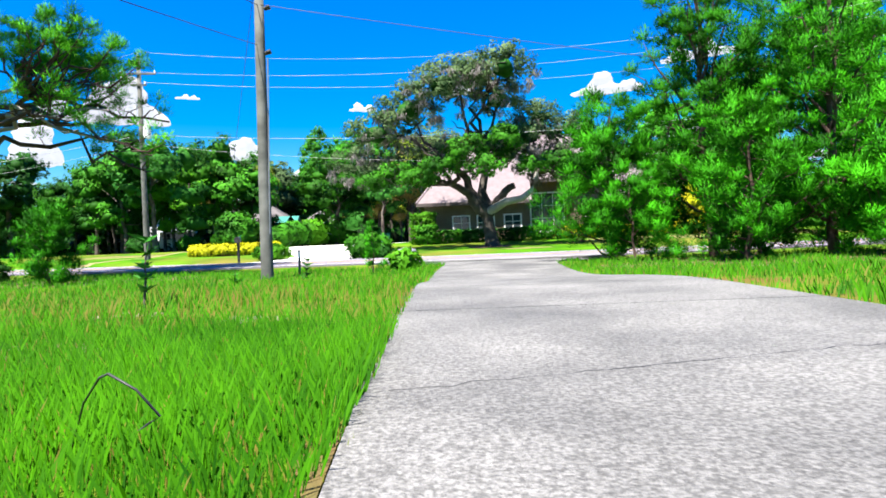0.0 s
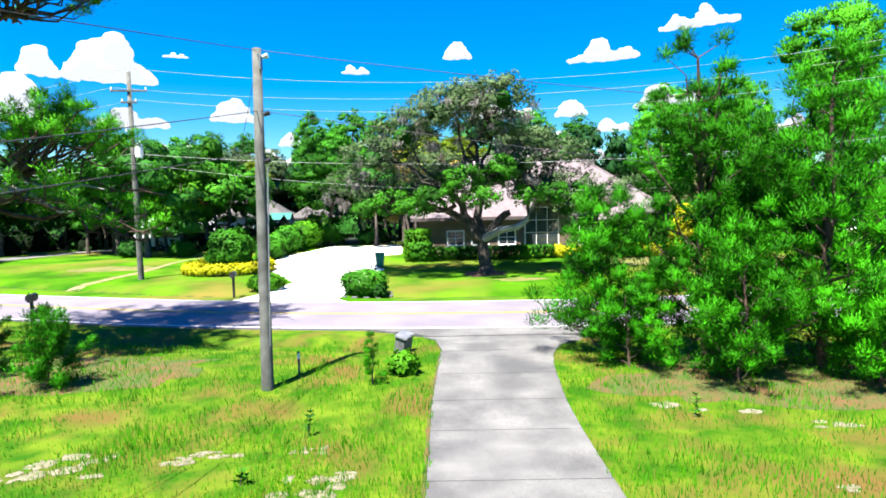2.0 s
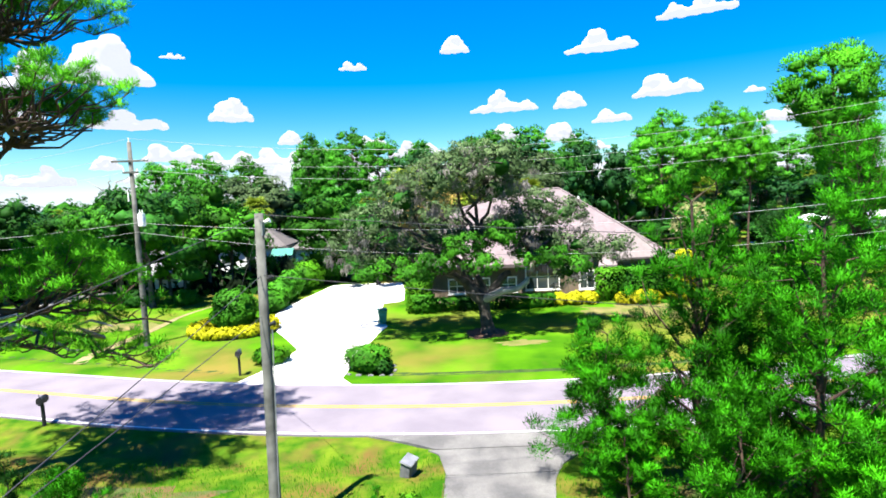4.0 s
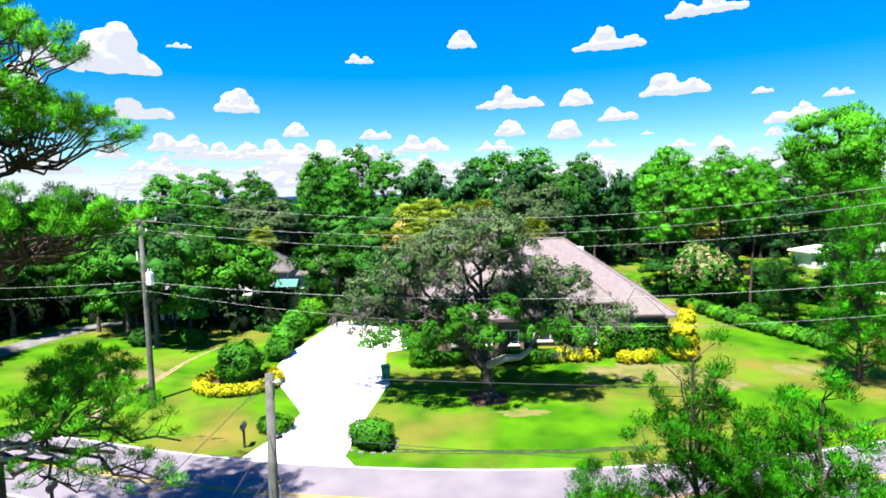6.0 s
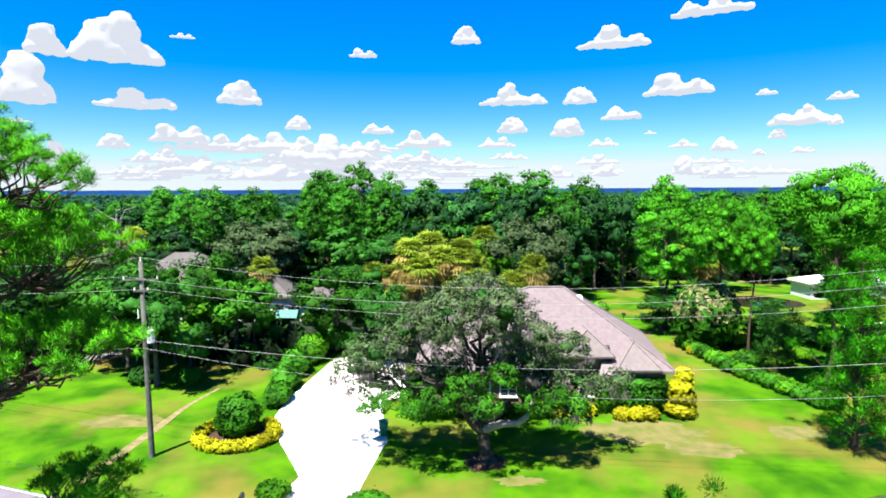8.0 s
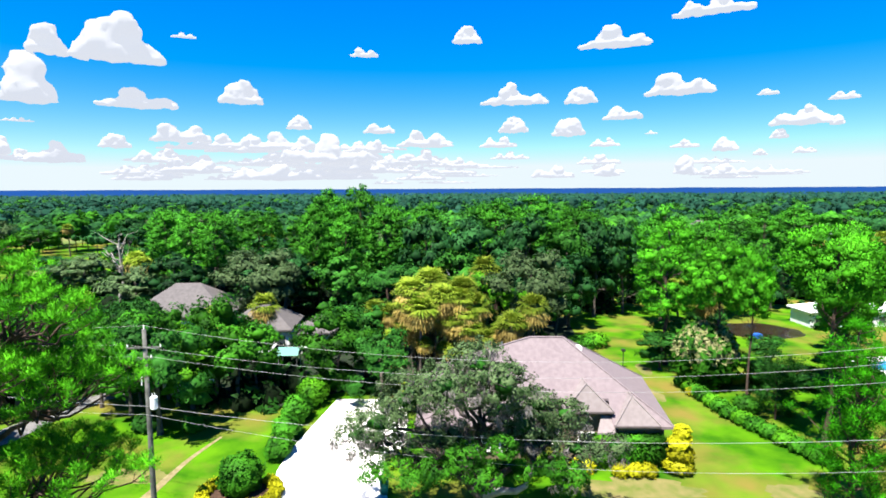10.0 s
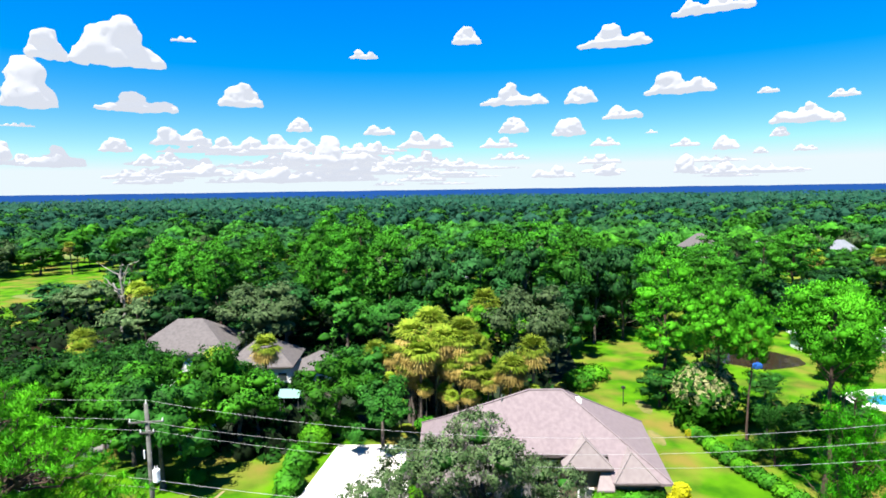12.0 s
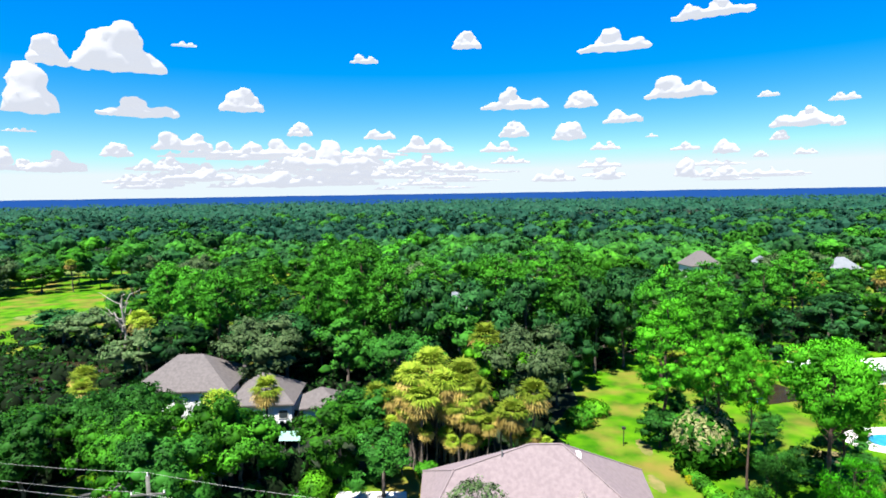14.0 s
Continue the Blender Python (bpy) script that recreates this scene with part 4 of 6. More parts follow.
def window(x, y, z, w, h, parent, panes=(2, 2)):
    """A framed window on a wall that faces the road: frame, sill, panes."""
    x, y, z = x - HX, y - HY, z - HZ
    win = part("window", box_bm(x - w / 2 - 0.09, x + w / 2 + 0.09, y - 0.05, y + 0.03, z - 0.09, z + h + 0.09, 0.01), TRIM, parent, "white-framed window")
    nx, nz = panes
    for i in range(nx):
        for j in range(nz):
            pw, ph = w / nx, h / nz
            part("pane", box_bm(x - w / 2 + i * pw + 0.03, x - w / 2 + (i + 1) * pw - 0.03, y - 0.062, y - 0.052, z + j * ph + 0.03, z + (j + 1) * ph - 0.03), GLASS, win)
    part("sill", box_bm(x - w / 2 - 0.14, x + w / 2 + 0.14, y - 0.14, y - 0.052, z - 0.17, z - 0.092), TRIM, win)
    return win


for x in (0.6, 2.6, 4.8):
    window(x, 47.0, 1.3, 1.3, 1.1, wall)
window(8.0, 49.19, 1.0, 2.8, 3.2, wall, (3, 3))
window(15.4, 46.7, 1.2, 1.8, 1.3, wall)
window(11.4, 47.4, 1.2, 1.2, 1.4, wall)
part("fascia", box_bm(-3.0 - HX, 6.4 - HX, 46.33 - HY, 46.39 - HY, 3.28 - HZ, 3.52 - HZ), DARKTRIM, house)
part("fascia", box_bm(6.42 - HX, 9.35 - HX, 48.02 - HY, 48.09 - HY, 5.05 - HZ, 5.30 - HZ), DARKTRIM, house)

# ---- houses among the trees ----


def hip_house(x, y, w, d, eave, ridge, label, rz=0.0, roof=SHINGLE2, wall_m=STUCCO, wins=3):
    h = thing("house", x, y, 0.0, label, "house", "houses among the trees", rz)
    wl = part("wall", box_bm(-w / 2 + 0.5, w / 2 - 0.5, -d / 2 + 0.5, d / 2 - 0.5, -0.5, eave - 0.02), wall_m, h)
    k = min(w, d) * 0.5
    a, b, c, e = (-w / 2, -d / 2, eave), (w / 2, -d / 2, eave), (w / 2, d / 2, eave), (-w / 2, d / 2, eave)
    if w >= d:
        p, q = (-w / 2 + k, 0, ridge), (w / 2 - k + 0.01, 0, ridge)
        fs = [(a, b, q, p), (b, c, q), (c, e, p, q), (e, a, p)]
    else:
        p, q = (0, -d / 2 + k, ridge), (0, d / 2 - k, ridge)
        fs = [(a, b, p), (b, c, q, p), (c, e, q), (e, a, p, q)]
    bm = bmesh.new()
    for f in fs:
        bm.faces.new([bm.verts.new(v) for v in f])
    bmesh.ops.remove_doubles(bm, verts=bm.verts, dist=0.001)
    r = bmesh.ops.extrude_face_region(bm, geom=list(bm.faces))
    bmesh.ops.translate(bm, verts=[g for g in r["geom"] if isinstance(g, bmesh.types.BMVert)], vec=(0, 0, 0.2))
    bmesh.ops.recalc_face_normals(bm, faces=bm.faces)
    part("roof", bm, roof, h)
    for i in range(wins):
        u = -w / 2 + w * (i + 0.5) / wins
        win = part("window", box_bm(u - 0.7, u + 0.7, -d / 2 + 0.42, -d / 2 + 0.49, eave - 2.0, eave - 0.7), TRIM, wl)
        part("pane", box_bm(u - 0.6, u + 0.6, -d / 2 + 0.40, -d / 2 + 0.415, eave - 1.9, eave - 0.8), GLASS, win)
    return h


hip_house(-39.2, 83.5, 14.5, 11, 5.4, 9.3, "pale two-storey house with a grey-brown hipped roof", 4, wall_m=WHITEM)
hip_house(-27.6, 82.0, 10, 9, 3.6, 6.9, "pale garage wing with a grey-brown hipped roof", 4, wall_m=WHITEM)
hip_house(-19.0, 80.5, 6, 6, 3.2, 5.2, "small pale outbuilding with a hipped shingle roof", 10, wall_m=WHITEM, wins=1)
hip_house(81, 190, 11, 9, 8, 12.5, "pale far house with a tan hipped roof", 8, wall_m=WHITEM)
hip_house(127, 190, 11, 9, 6, 9.8, "far house with a silvery metal roof", -14, roof=SILVER, wall_m=WHITEM)
hip_house(106, 200, 5, 5, 7, 9.5, "far house with a silvery metal roof", 20, roof=SILVER, wall_m=WHITEM, wins=2)
hip_house(66, 164, 12, 10, 4.5, 7.5, "far house with a brown roof between trees", 5, wins=2)
hip_house(-1, 154, 8, 8, 4.5, 6.5, "far pale house glimpsed between trees", 15, roof=SILVER, wall_m=WHITEM, wins=2)
hip_house(66.5, 96, 18, 6, 2.9, 3.9, "long low white metal building beside a pond", 4, roof=WHITEM, wall_m=WHITEM, wins=5)
teal = thing("tarp_shelter", -19.8, 68.0, ground_z(-19.8, 68), "teal canvas shelter under the trees", "shelter")
for u in (-1.1, 1.1):
    for v in (-0.8, 0.8):
        part("post", cyl(bmesh.new(), 0.04, 0.04, -0.1, 2.9, u, v, 8), STEEL, teal)
bm = bmesh.new()
vs = [bm.verts.new(p) for p in ((-1.3, -1, 2.9), (1.3, -1, 2.9), (1.3, 1, 2.9), (-1.3, 1, 2.9), (-1.3, 0, 3.7), (1.3, 0, 3.7))]
for f in ((0, 1, 5, 4), (3, 4, 5, 2), (0, 4, 3), (1, 2, 5)):
    bm.faces.new([vs[i] for i in f])
part("canopy", bm, TEAL, teal, "teal canvas canopy")


van = thing("van", -29.6, 62.4, ground_z(-29.6, 62.4), "white van parked at the end of the lane under trees", "van", rz=12)
bm = bmesh.new()
side = [(-2.5, 0.42), (2.5, 0.42), (2.52, 1.1), (1.75, 1.3), (1.2, 2.15), (-2.4, 2.2), (-2.52, 1.2)]
lo = [bm.verts.new((x, -0.95, z)) for x, z in side]
hi = [bm.verts.new((x, 0.95, z)) for x, z in side]
bm.faces.new(lo), bm.faces.new(hi[::-1])
for i in range(len(side)):
    bm.faces.new((lo[i], hi[i], hi[(i + 1) % len(side)], lo[(i + 1) % len(side)]))
bmesh.ops.recalc_face_normals(bm, faces=bm.faces)
bmesh.ops.bevel(bm, geom=list(bm.edges), offset=0.07, segments=2, affect="EDGES")
vb = part("body", bm, WHITEM, van)
for x0, x1 in ((-2.2, -1.0), (-0.9, 0.2), (0.3, 1.15)):
    part("window", box_bm(x0, x1, -0.965, -0.945, 1.35, 1.95, 0.005), GLASS, vb, "dark side window")
for x in (-1.6, 1.6):
    for y in (-0.92, 0.92):
        wheel = part("wheel", cyl(bmesh.new(), 0.34, 0.34, -0.12, 0.12, seg=18), BLACK, van, m=pose(x, y, 0.34, 90, 0, 0))
        part("rim", cyl(bmesh.new(), 0.19, 0.19, -0.13, 0.13, seg=14), STEEL, wheel)

# ponds, pool, sand


def disc_outline(x, y, rx, ry, seed, n=36, wob=0.12):
    return [(x + rx * (1 + wob * noise.noise(Vector((math.cos(a) * 1.3, math.sin(a) * 1.3, seed)))) * math.cos(a),
             y + ry * (1 + wob * noise.noise(Vector((math.cos(a) * 1.3, math.sin(a) * 1.3, seed + 9)))) * math.sin(a)) for a in np.linspace(0, 2 * math.pi, n, endpoint=False)]


def flat(name, x, y, rx, ry, seed, mat, label, category, up=0.03, kind="structure", wob=0.12):
    zz = max(ground_z(x + u * rx, y + v * ry) for u in (-1, 0, 1) for v in (-1, 0, 1))
    return tagged(part(name, prism_bm(disc_outline(x, y, rx, ry, seed, 36, wob), -0.8, zz + up), mat), label, category, kind=kind)


flat("pond", 49, 91, 7, 4.6, 1, WATER, "dark still pond on the lawn", "pond", wob=0.6)
flat("pond_left", -78, 100, 17, 9, 2, WATER, "dark pond reflecting blue sky between trees", "pond", 0.6)
flat("mulch_bed", 45.6, 68, 2.4, 1.8, 3, SAND, "bare sandy ring on the lawn", "soil")
flat("swimming_pool_deck", 57, 72.5, 7, 4.2, 4, CONC2, "pale concrete pool deck", "deck", 0.04, wob=0.03)
flat("swimming_pool", 56.5, 72.3, 3.6, 2.2, 5, POOLW, "blue swimming pool water", "pool", 0.06, wob=0.05)
tagged(part("blue_tarp", box_bm(-0.7, 0.7, -0.5, 0.5, 0, 0.8, 0.15), BLUEM, m=pose(46.0, 86.0, ground_z(46, 86), 0, 0, 20)), "blue plastic tarp over a low heap", "tarp")

tagged(part("blue_tarp", box_bm(-1.5, 1.5, -0.9, 0.9, 0, 1.3, 0.2), BLUEM, m=pose(-61.5, 86.0, 0.45, 0, 0, 15)), "blue plastic tarp over a heap beside the pond", "tarp")

# the lane to the left-hand house and the worn strip on the lawn
lane = bmesh.new()
slab_rows([(y, float(np.interp(y, [45, 49, 54, 60, 66, 74], [-52, -44, -42.5, -41, -35.5, -35.5])), float(np.interp(y, [45, 49, 54, 60, 66, 74], [-48, -40, -39.3, -37.6, -31.8, -32.4]))) for y in np.linspace(45, 74, 40)], 0.03, 0.2, lane, 4)
tagged(part("lane", lane, CONC), "pale lane curving to a house under trees", "lane", kind="structure")
strip = bmesh.new()
slab_rows([(y, float(np.interp(y, [35.5, 38, 41.5, 46, 51], [-24.6, -23.6, -23.4, -22.6, -21.4])), float(np.interp(y, [35.5, 38, 41.5, 46, 51], [-23.6, -22.9, -22.6, -22.1, -21.1]))) for y in np.linspace(35.5, 51, 30)], 0.012, 0.1, strip, 3)
tagged(part("worn_path", strip, SAND), "narrow worn sandy strip across the lawn", "path", kind="structure")

# ---- live oak on the lawn ----
rng = np.random.default_rng(77)
oak = thing("live_oak", 2.55, 38.1, ground_z(2.5, 38) - 0.02, "old mossy live oak with a wide open crown on lawn", "tree")
OL = [(-9.0, 1.2, 6.0, 1.9, 1.1), (-7.2, -0.5, 7.6, 2.2, 1.5), (-5.3, 2.5, 9.4, 2.3, 1.8), (-6.0, -1.5, 5.2, 1.9, 0.9), (-3.6, -2.0, 6.0, 2.0, 1.1), (-2.8, 1.0, 10.6, 2.3, 1.8),
      (-1.2, -1.8, 7.4, 1.9, 1.2), (-0.6, 3.0, 11.6, 2.2, 1.7), (0.9, -0.2, 11.2, 2.0, 1.5), (0.6, 2.0, 9.8, 1.8, 1.4), (2.6, 0.2, 7.2, 1.8, 1.2), (4.2, 1.2, 5.9, 1.8, 1.1), (6.0, 0.0, 5.6, 1.8, 1.0),
      (7.6, 1.0, 4.9, 1.6, 0.9), (5.4, -0.8, 4.0, 1.3, 1.1), (1.4, 4.4, 6.6, 2.0, 1.2), (-3.4, 5.0, 7.4, 2.3, 1.4), (-0.8, -2.6, 5.0, 1.3, 0.8), (3.4, 0.4, 8.5, 1.7, 1.1), (5.4, 0.6, 7.7, 1.5, 1.0), (8.8, 0.8, 5.5, 1.2, 0.8), (-5.0, 0.6, 5.7, 1.9, 1.1), (-2.6, 0.9, 6.1, 1.9, 1.2), (-7.6, 0.6, 5.2, 1.6, 0.9), (1.0, 0.8, 6.3, 1.6, 1.1), (3.6, 1.2, 5.3, 1.7, 1.0)]
OL = [(a, b - 2.4, c * 0.97, d, e) if c > 9 else (a, b, c, d, e) for a, b, c, d, e in OL]
pcs = [tube(bend(rng, (0.1, 0, -0.4), (-0.35, 0, 2.3), 6, 0.05), [0.9, 0.52, 0.42, 0.39, 0.37, 0.36], 12)]
limbs = {0: (-2.6, -0.4, 4.2), 1: (-2.2, 0.3, 5.2), 2: (1.6, 0.2, 4.0), 3: (-0.6, 1.2, 6.2)}
ends = []
for k, q in limbs.items():
    P = bend(rng, (-0.3, 0, 2.1), q, 7, 0.10, 0.25)
    pcs.append(tube(P, np.linspace(0.36, 0.2, 7), 9))
    ends.append(np.array(q, float))
# low limb: the sunlight on it is put into its pale wood colour
put("pale_limb", mesh_of("pale_limb", *tube([(-0.2, -0.1, 2.3), (0.9, -0.6, 2.9), (1.9, -0.9, 3.05), (2.5, -0.95, 3.5), (2.85, -0.95, 4.2), (2.95, -0.9, 4.8)], [0.30, 0.25, 0.21, 0.19, 0.16, 0.12], 10), PALEBARK, True), oak, "low limb coloured pale for the sunlight on it")
ends.append(np.array((2.95, -0.9, 4.7)))
for l in OL:
    c = np.array(l[:3])
    q = min(ends, key=lambda e: np.linalg.norm(e - c))
    P = bend(rng, q, c, 7, 0.14, 0.3)
    pcs.append(tube(P, np.linspace(0.17, 0.04, 7), 6))
    for j in range(5):
        d = unit(rng.normal(0, 1, 3)) * l[3] * 0.9
        pcs.append(tube(bend(rng, P[4], c + d, 5, 0.15), np.linspace(0.06, 0.015, 5), 4))
put("trunk", mesh_of("trunk", *join(pcs), OBARK, True), oak)
dark = [l for i, l in enumerate(OL) if i not in (3, 4, 6, 17)]
C, N = on_lobes(rng, dark, 40000, 0.38, 0.6, 30, 0.6)
put("crown", soft(mesh_of("crown", *leaves(rng, C, N, 0.085), OAKL), N), oak, "grey-green sparse leaves")
put("inner_foliage", inner(dark, 0.42, LEAFD), oak)
C, N = on_lobes(rng, [(-6.0, -1.5, 4.8, 1.3, 0.7), (-3.4, -2.0, 5.0, 1.3, 0.8), (-1.6, -2.2, 6.0, 1.4, 1.0), (-0.4, -2.6, 4.9, 1.2, 0.8), (0.8, -2.2, 6.6, 1.0, 0.9), (-7.6, -1.2, 4.4, 1.1, 0.6), (2.2, -2.0, 5.0, 0.8, 0.6), (5.6, -1.4, 4.4, 1.0, 0.8), (4.0, -1.6, 5.2, 1.1, 0.8), (-4.8, -2.2, 4.4, 1.2, 0.6)], 12000, 0.3, 0.7, 30, 0.6)
put("lower_sprays", soft(mesh_of("lower_sprays", *leaves(rng, C, N, 0.08), LEAF), N), oak, "green young sprays")
C, N = on_lobes(rng, dark, 6500, 0.35, 0.9)
C[:, 2] -= 0.4
put("moss", mesh_of("moss", *sprays(rng, C, np.tile([0, 0, -1.0], (len(C), 1)), 0.34, 0.09, 2, 0.35), MOSS), oak, "hanging grey moss")
patch("mulch_ring", 2.3, 38.0, 1.5, 1.2, 8, MULCH, "brown bare soil round the oak's foot")

# ---- big pine beside the road, open boughs in layers ----
rng = np.random.default_rng(31)
pine = thing("pine_tree", -16.6, 19.8, ground_z(-16.6, 19.8) - 0.02, "tall old pine with long crooked boughs and tufted needles", "tree")
TP = bend(rng, (0, 0, -0.4), (0.4, 0.2, 21.0), 12, 0.02)
pcs = [tube(TP, np.linspace(0.42, 0.1, 12), 12)]
tufts, trad = [], []


def on_trunk(z):
    i = np.clip(z / 21.0 * 11, 0, 10.9)
    return TP[int(i)] * (1 - i % 1) + TP[int(i) + 1] * (i % 1)


# umbrella canopies: height on the trunk, the canopy's middle, its radius and its height
CANOPIES = [(5.6, 4.2, -1.0, 6.6, 2.2, 1.9), (5.8, 2.6, 1.8, 6.9, 1.8, 1.6), (11.8, 3.4, -0.4, 12.8, 3.2, 1.7), (11.4, 1.6, 2.4, 12.5, 2.4, 1.6),
            (14.8, 3.0, 0.6, 16.0, 2.7, 1.7), (15.6, 0.8, 2.6, 16.8, 2.4, 1.7), (16.2, 1.4, -2.2, 17.2, 2.4, 1.7), (17.6, 2.4, 0.0, 18.6, 2.2, 1.7), (18.6, 0.2, 0.4, 19.7, 2.4, 1.9),
            (14.2, -3.0, 1.0, 15.4, 2.8, 1.8), (16.8, -2.2, -1.0, 18.0, 2.6, 1.8), (12.6, -2.6, -2.0, 13.6, 2.6, 1.7), (13.6, 0.8, -4.6, 14.8, 2.7, 1.7), (15.6, -1.4, -4.2, 17.0, 2.7, 1.8), (12.0, 0.6, -3.4, 12.8, 2.4, 1.5)]
for z0, cx, cy, zc, rr, hh in CANOPIES:
    s, c = on_trunk(z0), np.array([cx, cy, zc])
    fork = s + (c - s) * 0.62
    pcs.append(tube(bend(rng, s, fork, 7, 0.10, -0.15), np.linspace(0.12, 0.075, 7), 7))
    count = int(10 + 6 * rr)
    for j in range(count):
        a, q = j * 2.4 + rng.uniform(-0.3, 0.3), math.sqrt((j + 0.5) / count)
        tip = c + np.array([math.cos(a) * q * rr, math.sin(a) * q * rr, hh * (1 - 0.8 * q * q) * rng.uniform(0.75, 1.0)])
        P = bend(rng, fork, tip, 7, 0.13, -0.12 * rr)
        pcs.append(tube(P, np.linspace(0.06, 0.02, 7), 5))
        for m in range(4):
            b = P[5 + m % 2]
            g = b + unit(rng.normal(0, 1, 3) * np.array([1, 1, 0.25]) + np.array([math.cos(a) * 0.4, math.sin(a) * 0.4, 0.6])) * rng.uniform(0.2, 0.5)
            pcs.append(tube(bend(rng, b, g, 4, 0.12), np.linspace(0.018, 0.008, 4), 3))
            tufts.append(g)
            trad.append(rng.uniform(0.20, 0.36))
        tufts.append(tip)
        trad.append(rng.uniform(0.28, 0.44))
# low drooping boughs
for z0, ex, ey, ez in ((5.6, 6.4, -0.6, 4.2), (5.0, 5.6, 1.0, 3.8), (5.2, 4.8, -2.2, 5.0), (6.0, 6.8, 0.6, 5.4)):
    P = bend(rng, on_trunk(z0), (ex, ey, ez), 10, 0.08, 0.5)
    pcs.append(tube(P, np.linspace(0.11, 0.03, 10), 7))
    for j in range(15):
        b = P[rng.integers(4, 10)]
        g = b + unit(rng.normal(0, 1, 3) * np.array([1, 1, 0.35]) + np.array([0.4, 0, 0.5])) * rng.uniform(0.5, 1.25)
        pcs.append(tube(bend(rng, b, g, 5, 0.16, -0.1), np.linspace(0.03, 0.01, 5), 4))
        tufts.append(g)
        trad.append(rng.uniform(0.25, 0.5))
put("trunk", mesh_of("trunk", *join(pcs), PBARK, True), pine, "dark brown trunk and crooked boughs")
v, f, nn = fluff(rng, np.array(tufts), np.array(trad), 150, 0.14, 0.085)
put("needles", soft(mesh_of("needles", v, f, PINEB), nn), pine)
dead = []
for q in ((3.6, -2.0, 6.4), (4.6, -1.0, 4.9), (3.2, 0.4, 5.8), (5.4, -0.6, 5.6)):
    dead.append(tube(bend(rng, (0, 0, 5.6), q, 8, 0.16), np.linspace(0.11, 0.03, 8), 6))
put("dead_bough", mesh_of("dead_bough", *join(dead), PALEBARK, True), pine, "bleached dead bough")

# ---- bushy pines beside the driveway ----
for x, y, h, r, cl, n, seed in ((7.7, 17.4, 10.1, 2.3, 165, 200, 1), (10.4, 16.2, 9.2, 2.4, 160, 200, 2), (5.0, 18.6, 5.5, 2.2, 140, 180, 3), (13.6, 17.4, 6.7, 2.6, 150, 180, 4), (7.6, 15.4, 4.4, 2.0, 110, 180, 5), (10.8, 14.7, 3.0, 1.8, 80, 180, 6), (12.9, 15.1, 3.4, 1.7, 70, 180, 8), (5.2, 16.9, 2.8, 1.6, 70, 180, 7), (9.2, 17.6, 7.4, 2.5, 160, 180, 9)):
    tree(x, y, bushy_mesh(500 + seed, h, r, cl, n, 0.19 if h > 5 else 0.17, CEDAR, tuft=0.175 if h > 8 else 0.19), "dense bushy green pine with fluffy upswept tufts beside the driveway" if h > 5 else "low bushy young pine at the edge of the grass", "tree", "bushy pines beside the driveway", name="bushy_pine")

# ---- shapes for the wood ----
TONES = (LEAF, LEAFB, LEAFD, LEAF, LEAFD, LEAFB, OAKL)
FARTONES = (WOODA, LEAF, WOODB, WOODA, WOODB, LEAF, OAKL)
BROAD = [broad_mesh(200 + i, 11.0, 4.6, 4400, 0.165, TONES[i], clump=0.58) for i in range(7)]
BROADF = [broad_mesh(260 + i, 11.0, 4.6, 2400, 0.21, FARTONES[i], clump=0.62) for i in range(7)]
PINES = [pine_mesh(300 + i, 17.0, 3.8, 14000, 0.18, PINE, (0.56, 0.48, 0.52, 0.34, 0.46)[i]) for i in range(5)]
PINESF = [pine_mesh(360 + i, 17.0, 3.8, 5600, 0.28, PINEF) for i in range(5)]
PALMS = [palm_mesh(400 + i, (7.6, 8.8, 10.0)[i]) for i in range(3)]
NB = ["round-crowned broadleaf tree in full leaf", "bright green broadleaf tree in full leaf", "dark spreading oak in full leaf", "broadleaf tree with a lobed crown", "dark dense oak hung with moss", "light green broadleaf tree in the wood", "grey-green mossy oak with a broad crown"]


def broad(i, x, y, h, r, rz=0.0):
    ob = tree(x, y, (), NB[i], "tree", "broadleaf trees")
    ob.matrix_basis = pose(x, y, ground_z(x, y) - 0.02, 0, 0, rz) @ Matrix.Diagonal((r / 4.6, r / 4.6, h / 11.0, 1))
    for me, nm in zip((BROAD if y < 92 else BROADF)[i], ("trunk", "crown", "inner_foliage")):
        put(nm, me, ob)
    return ob


def pine_at(i, x, y, h, r, rz=0.0):
    ob = tree(x, y, (), "tall slender pine with a rounded tufted crown", "tree", "tall pines", name="pine_tree")
    ob.matrix_basis = pose(x, y, ground_z(x, y) - 0.02, 0, 0, rz) @ Matrix.Diagonal((r / 3.8, r / 3.8, h / 17.0, 1))
    for me, nm in zip((PINES if y < 80 else PINESF)[i], ("trunk", "crown", "inner_foliage")):
        put(nm, me, ob)
    return ob


def palm_at(i, x, y, s, rz=0.0):
    ob = tree(x, y, (), "cabbage palm with green fans above a yellowed skirt", "palm", "cabbage palms", name="palm_tree")
    ob.matrix_basis = pose(x, y, ground_z(x, y) - 0.02, 0, 0, rz) @ Matrix.Scale(s, 4)
    for me, nm in zip(PALMS[i], ("trunk", "fronds", "dry_fronds")):
        put(nm, me, ob)
    return ob


